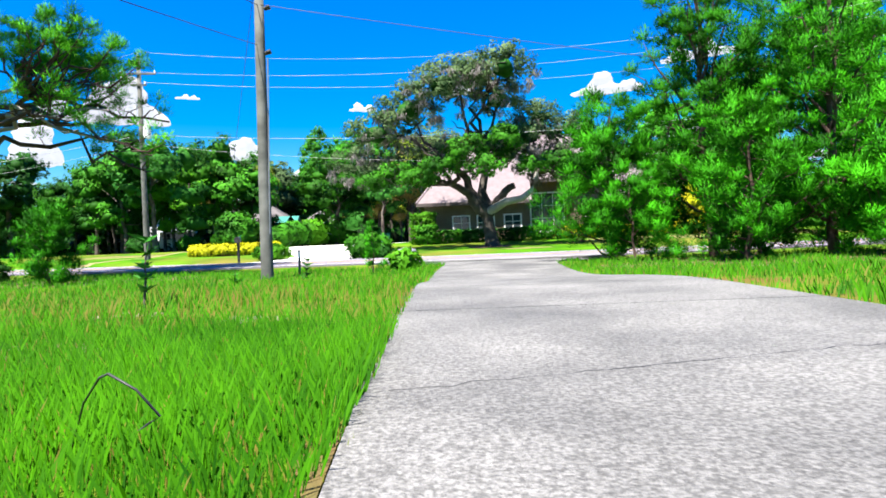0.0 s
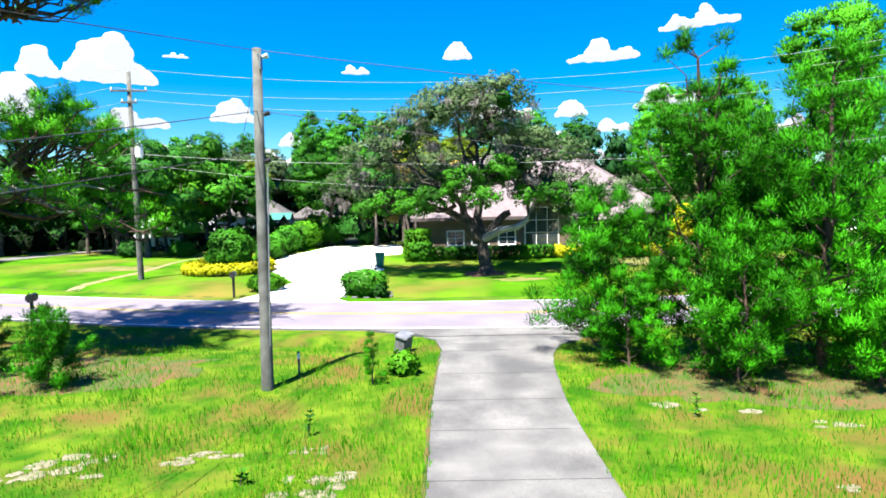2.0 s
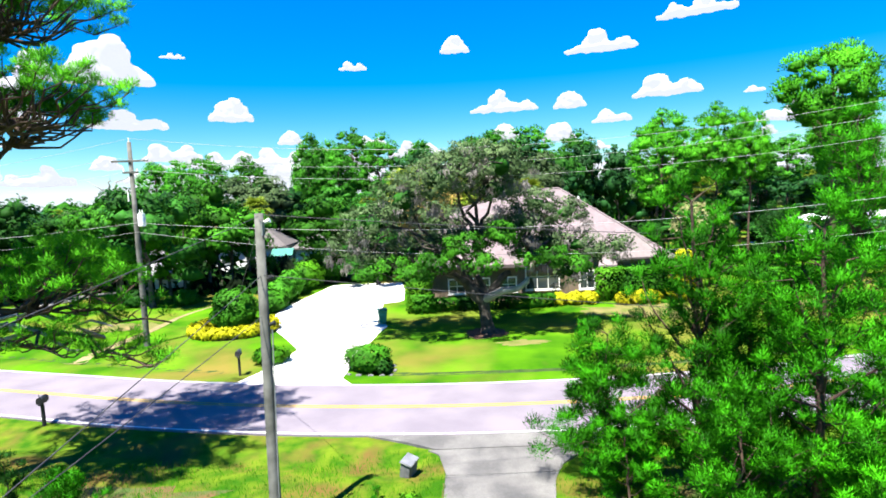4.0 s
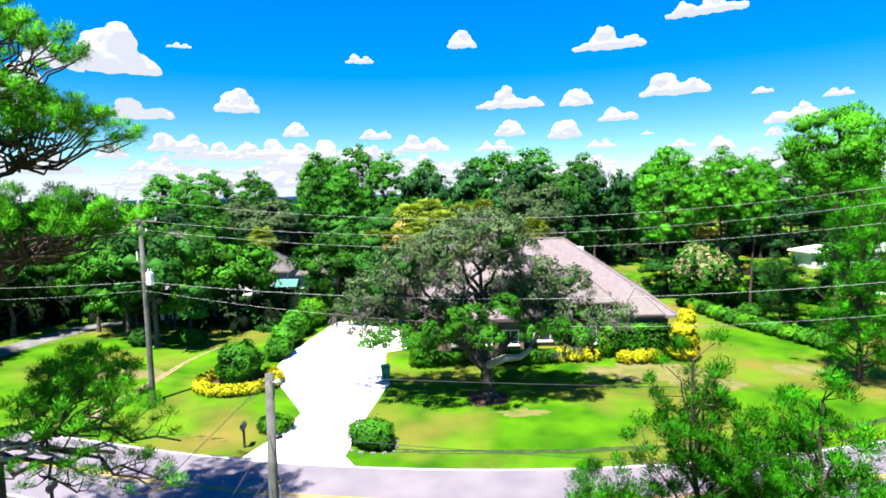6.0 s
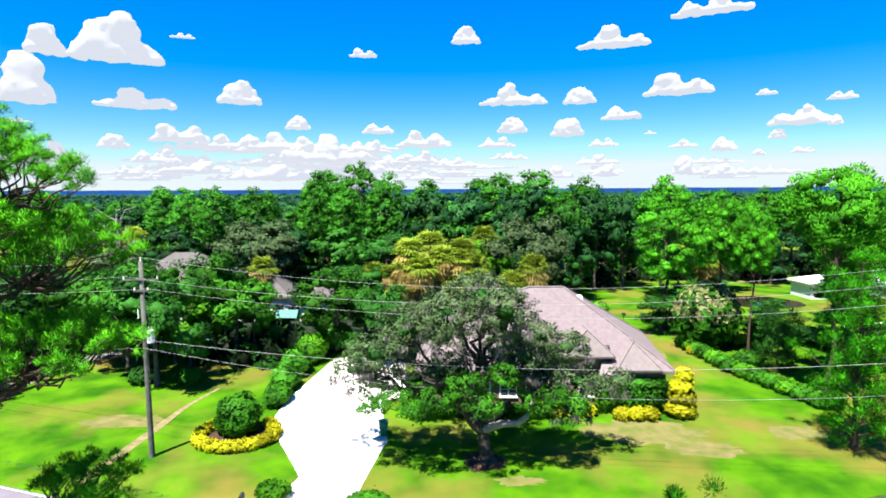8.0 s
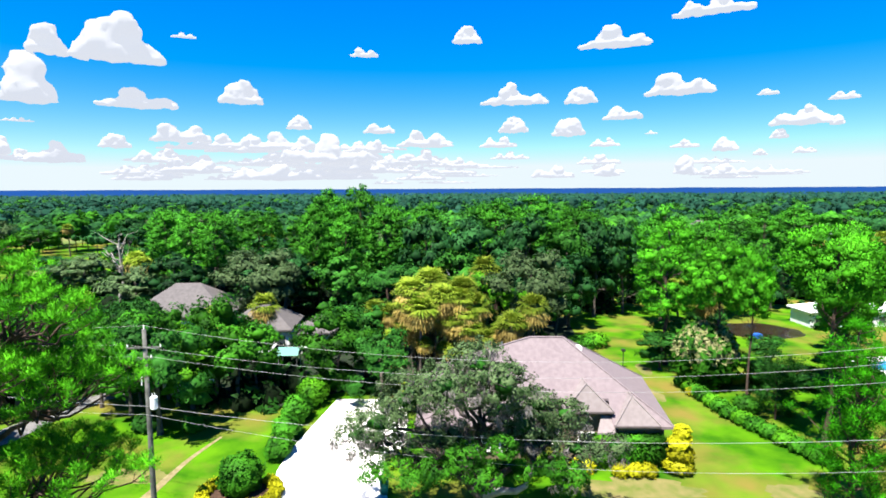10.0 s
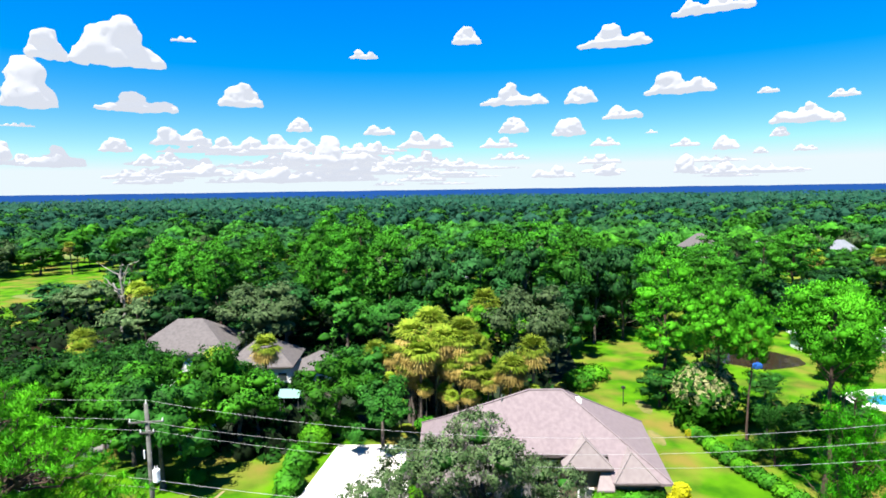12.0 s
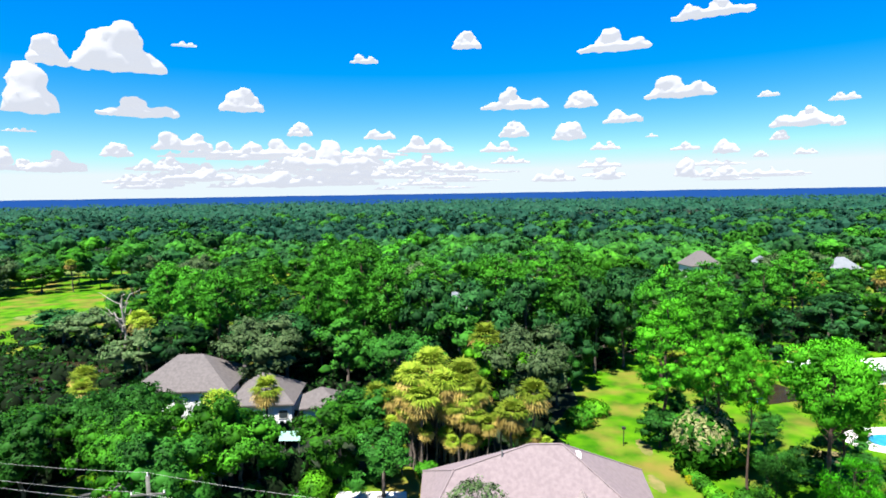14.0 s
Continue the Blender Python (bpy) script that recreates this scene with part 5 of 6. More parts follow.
trng = random.Random(11)
PLACED = []
for i, x, y, h, r in ((0, -13, 63, 10, 5), (4, -27.2, 51.5, 12.2, 5.0), (3, -32.5, 56, 11.5, 4.6), (4, -21.6, 61.5, 9.8, 3.0), (3, 19.5, 98, 17.5, 4.8), (2, 4, 97, 19, 6), (4, 12, 97, 19.5, 6), (4, -4.5, 101, 19, 6), (2, 25, 101, 18.5, 5), (4, 31, 104, 18, 5), (2, -45, 57, 12, 5), (4, -50, 52, 12, 4.8), (2, -58, 58, 13, 6),
                      (4, -41, 71, 10, 5), (0, -53, 68, 7.5, 4), (2, -64, 66, 13, 6), (4, -7.5, 59.5, 9, 4), (2, -10.5, 68, 10, 5), (6, -30, 88, 14.5, 7.5), (6, 10.5, 77, 15.5, 6.6), (2, -8, 85, 13, 6), (0, -18, 95, 13, 6),
                      # (-44.5, 45) and (-52, 41) are out of view, added to shade the lane
                      (4, -47, 95, 13, 6), (3, 1, 96, 14, 6.5), (4, 19, 93, 13, 5), (5, 5, 84, 12, 4.5), (0, -31, 71, 6.6, 3.6), (1, -70, 62, 12, 5), (1, -63, 50, 10, 4.6), (0, -44.5, 45, 12.5, 5.2), (3, -52, 41, 13, 5.5), (2, -38, 66.5, 11, 3.6), (4, 44, 64, 5, 3.6), (2, 38, 57.5, 4.4, 3.2), (4, 34.5, 62, 4.6, 2.8),
                      (2, 26, 71, 5.5, 3.2), (4, 29.5, 77, 6.0, 3.0), (2, 36, 80, 6.5, 3.4), (4, 39, 71, 5.0, 3.0), (2, 54, 80, 6.5, 3.6), (4, 58, 84, 7, 3.6), (4, 42, 58, 5.0, 3.4), (2, 62, 66, 8, 4), (1, 50, 52, 9, 4.5), (4, 15.5, 85, 10, 4.2), (5, 14, 90, 9, 4), (2, 60, 108, 11, 5), (2, 73, 112, 11, 6), (0, 85, 104, 12, 6), (0, 48, 102, 12, 5)):
    broad(i, x, y, h, r, trng.uniform(0, 360))
    PLACED.append((x, y, r))
for k in range(26):
    x = -66 + k * 1.95
    y = 57.5 + 4.5 * trng.random() + (6 if -47 < x < -38 else 0)
    if -22.5 < x < -16.5:
        continue
    # x < -30: darker leaves stand in for the shade of big oak crowns
    broad(trng.choice((0, 2, 3, 4, 0, 2) if x < -30 else (0, 3, 1, 0, 5, 1)), x, y, trng.uniform(8, 12.5) * (0.82 if x < -38 else 1.0), trng.uniform(3.2, 4.6), trng.uniform(0, 360))
    PLACED.append((x, y, 3.6))
for i, x, y, h, r in ((0, 31.8, 48.0, 20.2, 4.4), (1, 36.5, 53.5, 17, 3.2), (2, 40, 60, 17, 3.0), (3, 27.5, 73, 19.6, 4.8), (4, 29.5, 63.5, 18.2, 3.6), (1, 31.6, 60.5, 17, 2.4), (0, -22, 112, 21.5, 4.6), (2, -28, 117, 20, 4), (3, -31, 140, 23.5, 5),
                      (4, -18.5, 115, 25, 5), (1, 8, 106, 22, 7), (3, 15, 108, 22, 6.5), (0, 24, 107, 20.6, 5), (2, 34, 93, 21, 4.6), (4, 43, 98, 17, 5), (1, 73, 124, 20, 6), (3, 52, 118, 18, 5), (2, 44, 54, 15, 3), (0, -12, 104.6, 21.5, 4.8), (3, -24.5, 103.5, 22, 3.8), (1, -19.2, 101.5, 19.2, 4.2), (4, -45, 108, 20, 4.6), (2, -52, 112, 19.5, 4.4), (0, -38, 110, 19, 4.6), (3, -5, 110, 20.5, 4.8), (1, -60, 118, 20, 4.8), (2, 46, 100, 18, 4.4), (0, 58, 108, 18.5, 4.6)):
    pine_at(i, x, y, h, r, trng.uniform(0, 360))
    PLACED.append((x, y, r))
for k in range(40):
    a, q = trng.uniform(0, 6.28), math.sqrt(trng.random())
    palm_at(k % 3, -2.2 + 7.6 * q * math.cos(a), 68.5 + 3.6 * q * math.sin(a), trng.uniform(0.85, 1.2) * (1.0 - 0.25 * abs(q * math.cos(a))), trng.uniform(0, 360))
for k in range(16):
    palm_at(k % 3, -9.5 + 1.35 * k + trng.uniform(-0.5, 0.5), trng.uniform(63.5, 66.8), trng.uniform(0.40, 0.66), trng.uniform(0, 360))
for x, y, s in ((-53, 79, 0.95), (-50, 76, 0.85), (-27.1, 67.4, 0.98), (-28.6, 68.6, 0.92), (-23.5, 70, 0.95), (5, 86, 1.2), (-59, 104, 1.1), (-56, 101, 0.95), (9.2, 66, 1.0), (6.6, 65.5, 0.95), (31, 78, 0.9), (33, 74, 0.95)):
    palm_at(trng.randrange(3), x, y, s, trng.uniform(0, 360))
    PLACED.append((x, y, 2.0))

PLACED.append((-62, 104, 6.0))
dt = thing("dead_tree", -62, 104, -0.1, "bare grey-brown dead tree standing above the wood", "tree")
rng = np.random.default_rng(8)
pcs = [tube(bend(rng, (0, 0, -0.3), (0.5, 0, 14.5), 8, 0.04), np.linspace(0.4, 0.12, 8), 8)]
for j in range(14):
    z = rng.uniform(8, 14)
    d = np.array([rng.normal(0, 2.4), rng.normal(0, 1.6), rng.uniform(0.8, 3.4)])
    pcs.append(tube(bend(rng, (0.3, 0, z), (0.3 + d[0], d[1], z + d[2]), 6, 0.15), np.linspace(0.14, 0.03, 6), 5))
put("trunk", mesh_of("trunk", *join(pcs), PALEBARK, True), dt)

wt = tree(28.9, 65.0, shrub_mesh(61, 3.4, 3.0, 7.4, 2600, 0.34, LEAF), "small tree covered in cream blossom above dark leaves", "tree", name="blossom_tree")
rng = np.random.default_rng(62)
d = unit(rng.normal(0, 1, (900, 3)))
d[:, 2] = np.abs(d[:, 2])
put("blossom", mesh_of("blossom", *leaves(rng, d * np.array([3.5, 3.1, 3.9]) + np.array([0, 0, 3.6]), d, 0.30), CREAM), wt, "cream blossom")
tree(31.8, 55.5, bushy_mesh(71, 7.0, 2.8, 70, 110, 0.32, LEAFD, tuft=0.3), "dark upright evergreen tree on the lawn edge", "tree", name="evergreen")
tree(28.5, 39.8, bushy_mesh(72, 14.8, 3.4, 200, 120, 0.26, CEDAR, tuft=0.24), "tall dense green evergreen at the lawn edge", "tree", name="evergreen")


def is_clear(x, y):
    """Where no woodland tree stands."""
    if y < 78 or (-12 < x < 30 and y < 100) or (13 < x < 70 and y < 104) or (30 < x < 90 and y < 112):
        return True
    for cx, cy, rx, ry in ((-82, 90, 24, 22), (-125, 165, 26, 22), (-178, 270, 18, 32), (-122, 292, 14, 18), (-108, 140, 26, 30), (-34, 84, 18, 12), (76, 186, 12, 16), (126, 180, 12, 14), (105, 192, 6, 12), (66, 160, 10, 14), (-1, 150, 6, 10), (190, 240, 30, 30), (72, 100, 18, 12)):
        if ((x - cx) / rx) ** 2 + ((y - cy) / ry) ** 2 < 1:
            return True
    return False


cand = []
y = 79.0
while y < 620:
    sp = 8.0 + y * 0.013
    half = 0.86 * y + 22
    x = -half
    while x < half:
        px, py = x + trng.uniform(-0.42, 0.42) * sp, y + trng.uniform(-0.42, 0.42) * sp
        if not is_clear(px, py) and all((px - a) ** 2 + (py - b) ** 2 > (r * 0.8 + 2) ** 2 for a, b, r in PLACED if abs(py - b) < 12):
            cand.append((px, py))
        x += sp
    y += sp * 0.9
side = []
for k in range(90):
    px, py = trng.choice((-1, 1)) * trng.uniform(66, 110), trng.uniform(30, 80)
    if abs(px) > 62 + 0.1 * py:
        side.append((px, py))
cand = side[:60] + cand
far_leaf, far_dir = {k: [] for k in range(20)}, {k: [] for k in range(20)}
far_trunks = []
for k, (px, py) in enumerate(cand):
    kind = trng.random()
    big = 0.5 + 0.5 * noise.noise(Vector((px * 0.02, py * 0.02, 3.0)))
    kind = min(0.999, max(0.0, 0.45 * kind + 0.55 * (0.5 + 1.1 * noise.noise(Vector((px * 0.035, py * 0.022, 7.0))))))
    if k >= 60 and trng.random() < 0.10:
        continue
    if k < 300:
        if kind < 0.16:
            pine_at(trng.randrange(5), px, py, trng.uniform(13, 19), trng.uniform(3.2, 4.6), trng.uniform(0, 360))
        elif kind < 0.22:
            palm_at(trng.randrange(3), px, py, trng.uniform(0.85, 1.2), trng.uniform(0, 360))
        else:
            broad(trng.choice((0, 2, 3, 4, 6, 5, 1)), px, py, trng.uniform(7.0, 13.0) + 4 * big, trng.uniform(4.0, 7.6), trng.uniform(0, 360))
        continue
    q = trng.random()
    h, r = 5.0 + 5.5 * q + 4 * big + 3 * trng.random() ** 3, (4.2 + 4.4 * q * q) * (1 + 0.0008 * py)
    if kind < 0.15:
        h, r = h + 4.5, r * 0.8
    n = int(max(80, 760 * (110 / py) ** 1.2))
    size = 0.27 * (py / 100) ** 0.72
    rng = np.random.default_rng(5000 + k)
    L = []
    for j in range(6 if py < 300 else 4):
        a, q = j * 2.4 + rng.uniform(-0.5, 0.5), 0.0 if j == 0 else rng.uniform(0.30, 0.52)
        lr = r * rng.uniform(0.46, 0.64)
        L.append((px + math.cos(a) * q * r, py + math.sin(a) * q * r, h * (0.84 - 0.5 * q * q) - 0.25 * lr, lr, lr * rng.uniform(0.72, 1.0)))
    C, N = on_lobes(rng, L, n, 0.75 * (py / 100) ** 0.5, 0.1, 18)
    N = unit(N + 0.75 * unit(C - np.array([px, py, h * 0.42])))
    tone = (0 if kind < 0.2 else 1 if kind < 0.55 else 2 if kind < 0.85 else 3) + 4 * trng.randrange(4)
    # farther crowns take the leaf colour that has haze painted in
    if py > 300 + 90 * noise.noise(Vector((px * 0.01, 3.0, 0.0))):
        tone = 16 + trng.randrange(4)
    far_leaf[tone].append(leaves(rng, C, N, size, 0.75, 0.2, 0.25))
    far_dir[tone].append(N)
    cv, cf, cd = cores(L, 0.74)
    far_leaf[tone].append((cv, cf))
    far_dir[tone].append(cd)
    far_trunks.append(tube([(px, py, -0.6), (px, py, h * 0.7)], [0.22, 0.1], 4))
wood = tagged(new("woodland"), "dense mixed woodland reaching toward the horizon", "woodland", kind="stuff")
for k in range(20):
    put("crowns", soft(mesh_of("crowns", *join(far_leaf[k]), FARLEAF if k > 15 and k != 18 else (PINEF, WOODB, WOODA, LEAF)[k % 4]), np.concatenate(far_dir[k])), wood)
put("trunks", mesh_of("trunks", *join(far_trunks), BARK), wood)

def sheet(outline, z):
    return prism_bm(outline, z - 0.6, z)


# floor sheets under the trees, coloured near black to include their shade
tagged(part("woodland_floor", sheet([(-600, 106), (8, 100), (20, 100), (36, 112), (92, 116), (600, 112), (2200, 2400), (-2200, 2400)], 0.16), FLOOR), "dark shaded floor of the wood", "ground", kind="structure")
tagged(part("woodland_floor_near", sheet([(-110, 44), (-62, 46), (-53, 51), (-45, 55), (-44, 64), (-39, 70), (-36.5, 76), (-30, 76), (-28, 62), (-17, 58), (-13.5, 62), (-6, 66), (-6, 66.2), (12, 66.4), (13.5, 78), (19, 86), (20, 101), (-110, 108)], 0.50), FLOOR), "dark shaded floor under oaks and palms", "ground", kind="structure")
for x, y, rx, ry, s in ((-125, 165, 28, 24, 7), (-106, 138, 24, 28, 5), (-178, 270, 18, 32, 6), (-122, 292, 14, 18, 9), (-112, 151, 9, 6, 16), (190, 240, 30, 30, 8), (150, 760, 240, 40, 10), (-260, 980, 260, 60, 11), (520, 1200, 300, 70, 12), (-40, 1500, 520, 90, 13), (330, 640, 90, 18, 19)):
    patch("clearing", x, y, rx, ry, s, DRYG if s in (6, 9, 16) else GRASS, "open grassy clearing in the wood", "field", up=0.45 + 0.01 * s)
rng = np.random.default_rng(41)
ux, uy = rng.uniform(-105, 100, 3200), rng.uniform(50, 150, 3200)
ok = np.array([not is_clear(a, b) or (b > 57 and a < -17 and not (-44 < a < -29.5 and 44 < b < 62) and not (-46 < a < -24 and 70 < b < 92)) or (-12 < a < 13 and 67 < b < 100) or (b < 78 and a < -54 - (b < 52) * 10) for a, b in zip(ux, uy)])
ux, uy = ux[ok], uy[ok]
C = np.repeat(np.stack([ux, uy, np.zeros(len(ux))], 1), 26, 0)
hh = np.repeat(rng.uniform(0.8, 3.4, len(ux)), 26)
o = unit(rng.normal(0, 1, C.shape))
o[:, 2] = np.abs(o[:, 2])
C += o * np.stack([hh * 0.8, hh * 0.8, hh], 1)
C[:, 2] += 0.1
under = tagged(new("undergrowth"), "dark leafy undergrowth between the trees", "undergrowth", kind="stuff")
put("leaves", mesh_of("leaves", *leaves(rng, C, o, 0.42), LEAFD), under)
# bush cores in the colour that carries their inner shade
put("inner_foliage", inner([(a, b, c * 0.3, c * 0.8, c) for a, b, c in zip(ux, uy, hh[::26])], 0.75, SHADECORE), under)

rng = np.random.default_rng(99)
n = 15000
yy = 600 * (3300 / 600) ** rng.random(n)
xx = rng.uniform(-1, 1, n) * (0.9 * yy + 60)
keep = np.array([noise.noise(Vector((a * 0.0022, b * 0.0011, 1.0))) + 0.22 for a, b in zip(xx, yy)]) > 0
xx, yy = xx[keep], yy[keep]
sz = 3.0 + yy * 0.0035
P = np.repeat(np.stack([xx, yy, rng.uniform(3, 8, len(xx))], 1), 4, 0)
S = np.repeat(sz, 4)
P += rng.normal(0, 1, P.shape) * np.stack([S, S, S * 0.22], 1)
P[:, 2] = np.clip(P[:, 2], 1.0, 11)
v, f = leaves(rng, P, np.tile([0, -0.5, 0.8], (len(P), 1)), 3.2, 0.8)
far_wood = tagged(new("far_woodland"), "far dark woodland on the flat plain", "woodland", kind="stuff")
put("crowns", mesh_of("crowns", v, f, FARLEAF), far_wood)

# ---- garden shrubs ----
flat("mulch_bed_ring", -15.9, 41.5, 3.1, 2.6, 12, MULCH, "brown mulch bed round the shrubs", "soil", 0.03, wob=0.03)
tree(-16.0, 42.0, shrub_mesh(621, 1.5, 1.45, 3.0, 9000, 0.13, LEAF), "dense dark green rounded bush in a flower bed", "bush", name="bush")
for i in range(22):
    a = radians(150 + 260 * i / 21)
    shrub(-15.9 + 2.75 * math.cos(a), 41.4 + 2.25 * math.sin(a), 0.48, 0.48, 0.8, 260, 0.11, YELL, "low yellow-leaved shrub edging a flower bed", "shrub", "shrub", "yellow shrubs round the bush", seed=30 + i % 4)
shrub(-4.75, 31.9, 1.25, 1.05, 1.45, 2600, 0.09, LEAF, "clipped rounded green bush beside the driveway", seed=22)
shrub(-3.9, 31.5, 0.45, 0.5, 0.95, 500, 0.1, LEAFD, "small dark bush against a clipped bush", seed=23)
shrub(-10.8, 33.8, 1.0, 0.8, 0.95, 1500, 0.1, LEAFB, "low clipped green shrub beside the mailbox", seed=24)
for i in range(9):
    a = radians(180 + 200 * i / 8)
    tagged(part("edging_stone", box_bm(-0.16, 0.16, -0.09, 0.09, -0.05, 0.07, 0.03), GREYBOX, m=pose(-4.7 + 1.5 * math.cos(a), 31.85 + 1.2 * math.sin(a), ground_z(-4.7 + 1.5 * math.cos(a), 31.85 + 1.2 * math.sin(a)), 0, 0, math.degrees(a) + 90)), "grey concrete edging stone round a bush", "stone", "edging stones")
for i, (x, y, rx, ry, h) in enumerate(((-14.7, 47.5, 1.0, 1.5, 1.6), (-15.1, 51, 1.1, 1.9, 2.0), (-15.3, 55, 1.3, 2.3, 2.4), (-14.8, 59.5, 1.5, 2.5, 2.8), (-13.2, 64, 2.0, 2.0, 3.2))):
    shrub(x, y, rx, ry, h, 2300, 0.17, LEAFB if i == 3 else LEAF, "tall leafy hedge shrub along the driveway", "hedge", "hedge", "hedge along the far driveway", seed=40 + i)
shrub(-2.4, 45.0, 0.95, 0.8, 2.3, 2200, 0.11, LEAFB, "clipped block-shaped green hedge at the house corner", "hedge", "hedge", square=True, seed=50)
shrub(-2.1, 44.6, 0.8, 0.6, 1.4, 1200, 0.11, LEAF, "lower clipped hedge block at the house corner", "hedge", "hedge", square=True, seed=51)
for i, (x, w, mt) in enumerate(((-0.3, 0.9, LEAF), (1.6, 1.0, LEAFD), (3.6, 1.0, LEAFD), (5.4, 0.9, LEAFB), (7.2, 1.0, LEAF))):
    shrub(x, 44.9, w, 0.5, 0.95, 1100, 0.1, mt, "low clipped hedge along the house front", "hedge", "hedge", "hedges along the house", square=True, seed=52 + i)
for i, x in enumerate((8.6, 9.8, 11.0, 13.6, 14.7, 15.8)):
    shrub(x, 44.6 if x > 12 else 45.2, 0.66, 0.6, 0.95, 520, 0.12, YELL, "low bright yellow clipped shrub by the house", "shrub", "shrub", "yellow shrubs by the house", seed=60 + i % 3)
for i, x in enumerate((12.9, 14.7, 16.4)):
    shrub(x, 46.0, 1.1, 0.6, 2.5, 1900, 0.13, LEAF if i else LEAFB, "tall dense green hedge beside the house wall", "hedge", "hedge", "tall hedges by the house", square=True, seed=66 + i)
for i, (dx, z, r) in enumerate(((0, 0, 1.0), (0.1, 1.0, 0.85), (-0.05, 1.9, 0.7), (0.15, 2.7, 0.5))):
    ob = shrub(18.4 + dx, 45.2, r * 1.25, r, 1.25, 950, 0.14, YELL, "large bright yellow-leaved shrub in mounded tiers", "shrub", "shrub", seed=70 + i) if i == 0 else ob
    if i:
        s_, f_ = shrub_mesh(70 + i, r * 1.25, r, 1.2, 800, 0.14, YELL)
        put("foliage", f_, ob, m=pose(dx, 0, z))
for i in range(13):
    t = i / 12
    x, y = float(np.interp(t, [0, 0.5, 1], [26.6, 27.6, 30.6])), 65.0 - 18.0 * t
    shrub(x, y, 0.95, 0.95, 1.15, 700, 0.15, LEAFB if i % 3 == 1 else LEAF, "low rounded hedge shrub along the lawn edge", "hedge", "hedge", "hedge along the side lawn", seed=80 + i % 5)
shrub(26.6, 62.0, 0.8, 0.7, 0.9, 500, 0.14, YELL, "yellow-leaved shrub in the side hedge", "shrub", "shrub", seed=91)
shrub(33.0, 66.0, 1.2, 1.0, 1.3, 800, 0.15, YELL, "yellow-leaved shrub under the pines", "shrub", "shrub", seed=92)
for i, (x, y, r, h) in enumerate(((-8.5, 63, 1.4, 1.8), (-3, 64, 1.3, 1.5), (3, 72, 2.0, 2.0), (-5, 74, 2, 2.2), (17.5, 78, 2.2, 2.4), (20.5, 82, 2.0, 1.8), (-29, 52.5, 1.2, 1.4), (-24.5, 52.5, 1.0, 1.2), (36, 66, 1.8, 2.0), (41, 66, 2, 2.2), (30, 57.5, 1.2, 1.6))):
    shrub(x, y, r, r, h, 900, 0.2, (LEAFD, LEAF, LEAFB)[i % 3], "leafy shrub at the edge of the trees", "bush", "bush", "shrubs under the trees", seed=95 + i)
fp = thing("garden_post", 21.6, 71.5, ground_z(21.6, 71.5), "slim dark bird-feeder post on the back lawn", "post")
part("post", cyl(bmesh.new(), 0.06, 0.05, -0.1, 2.2), BLACK, fp)
part("feeder", box_bm(-0.22, 0.22, -0.22, 0.22, 2.2, 2.5, 0.04), BLACK, fp)

# ---- street and yard things ----
bn = thing("wheeled_bin", -5.05, 41.9, ground_z(-5.05, 41.9) + 0.037, "teal plastic wheeled refuse bin standing on the driveway edge", "bin", rz=15)
bm = bmesh.new()
lo = [bm.verts.new(p) for p in ((-0.24, -0.26, 0.06), (0.24, -0.26, 0.06), (0.24, 0.24, 0.06), (-0.24, 0.24, 0.06))]
hi = [bm.verts.new(p) for p in ((-0.33, -0.36, 1.02), (0.33, -0.36, 1.02), (0.33, 0.36, 1.02), (-0.33, 0.36, 1.02))]
bm.faces.new(lo[::-1]), bm.faces.new(hi)
for i in range(4):
    bm.faces.new((lo[i], lo[(i + 1) % 4], hi[(i + 1) % 4], hi[i]))
bmesh.ops.bevel(bm, geom=list(bm.edges), offset=0.04, segments=2, affect="EDGES")
part("body", bm, TEAL, bn)
part("lid", box_bm(-0.36, 0.36, -0.40, 0.40, 1.025, 1.11, 0.035), TEAL, bn)
part("handle", box_bm(-0.26, 0.26, 0.40, 0.46, 0.94, 0.99, 0.015), TEAL, bn)
for u in (-0.28, 0.28):
    bm = cyl(bmesh.new(), 0.13, 0.13, -0.03, 0.03, seg=14)
    part("wheel", bm, BLACK, bn, m=pose(u, 0.26, 0.13, 0, 90, 0))


def mailbox(x, y, label, rz=0.0, s=1.0):
    mb = thing("mailbox", x, y, ground_z(x, y), label, "mailbox", "mailboxes along the road", rz)
    part("post", box_bm(-0.06, 0.06, -0.06, 0.06, -0.2, 1.0 * s, 0.01), BLACK, mb)
    arm = part("arm", box_bm(-0.05, 0.05, -0.35, 0.28, 1.0 * s, 1.05 * s + 0.02, 0.01), BLACK, mb)
    bm = bmesh.new()
    n = 10
    prof = [(-0.13, 0)] + [(-0.13 * math.cos(math.pi * i / n), 0.16 + 0.13 * math.sin(math.pi * i / n)) for i in range(n + 1)] + [(0.13, 0)]
    a = [bm.verts.new((u, -0.32, 1.07 * s + v)) for u, v in prof]
    b = [bm.verts.new((u, 0.24, 1.07 * s + v)) for u, v in prof]
    bm.faces.new(a), bm.faces.new(b[::-1])
    for i in range(len(a)):
        j = (i + 1) % len(a)
        bm.faces.new((a[i], b[i], b[j], a[j]))
    bmesh.ops.recalc_face_normals(bm, faces=bm.faces)
    bx = part("box", bm, BLACK, mb)
    part("flag", box_bm(0.135, 0.15, -0.1, -0.06, 1.1 * s, 1.42 * s), TEAL if s > 1 else BLACK, bx)
    return mb


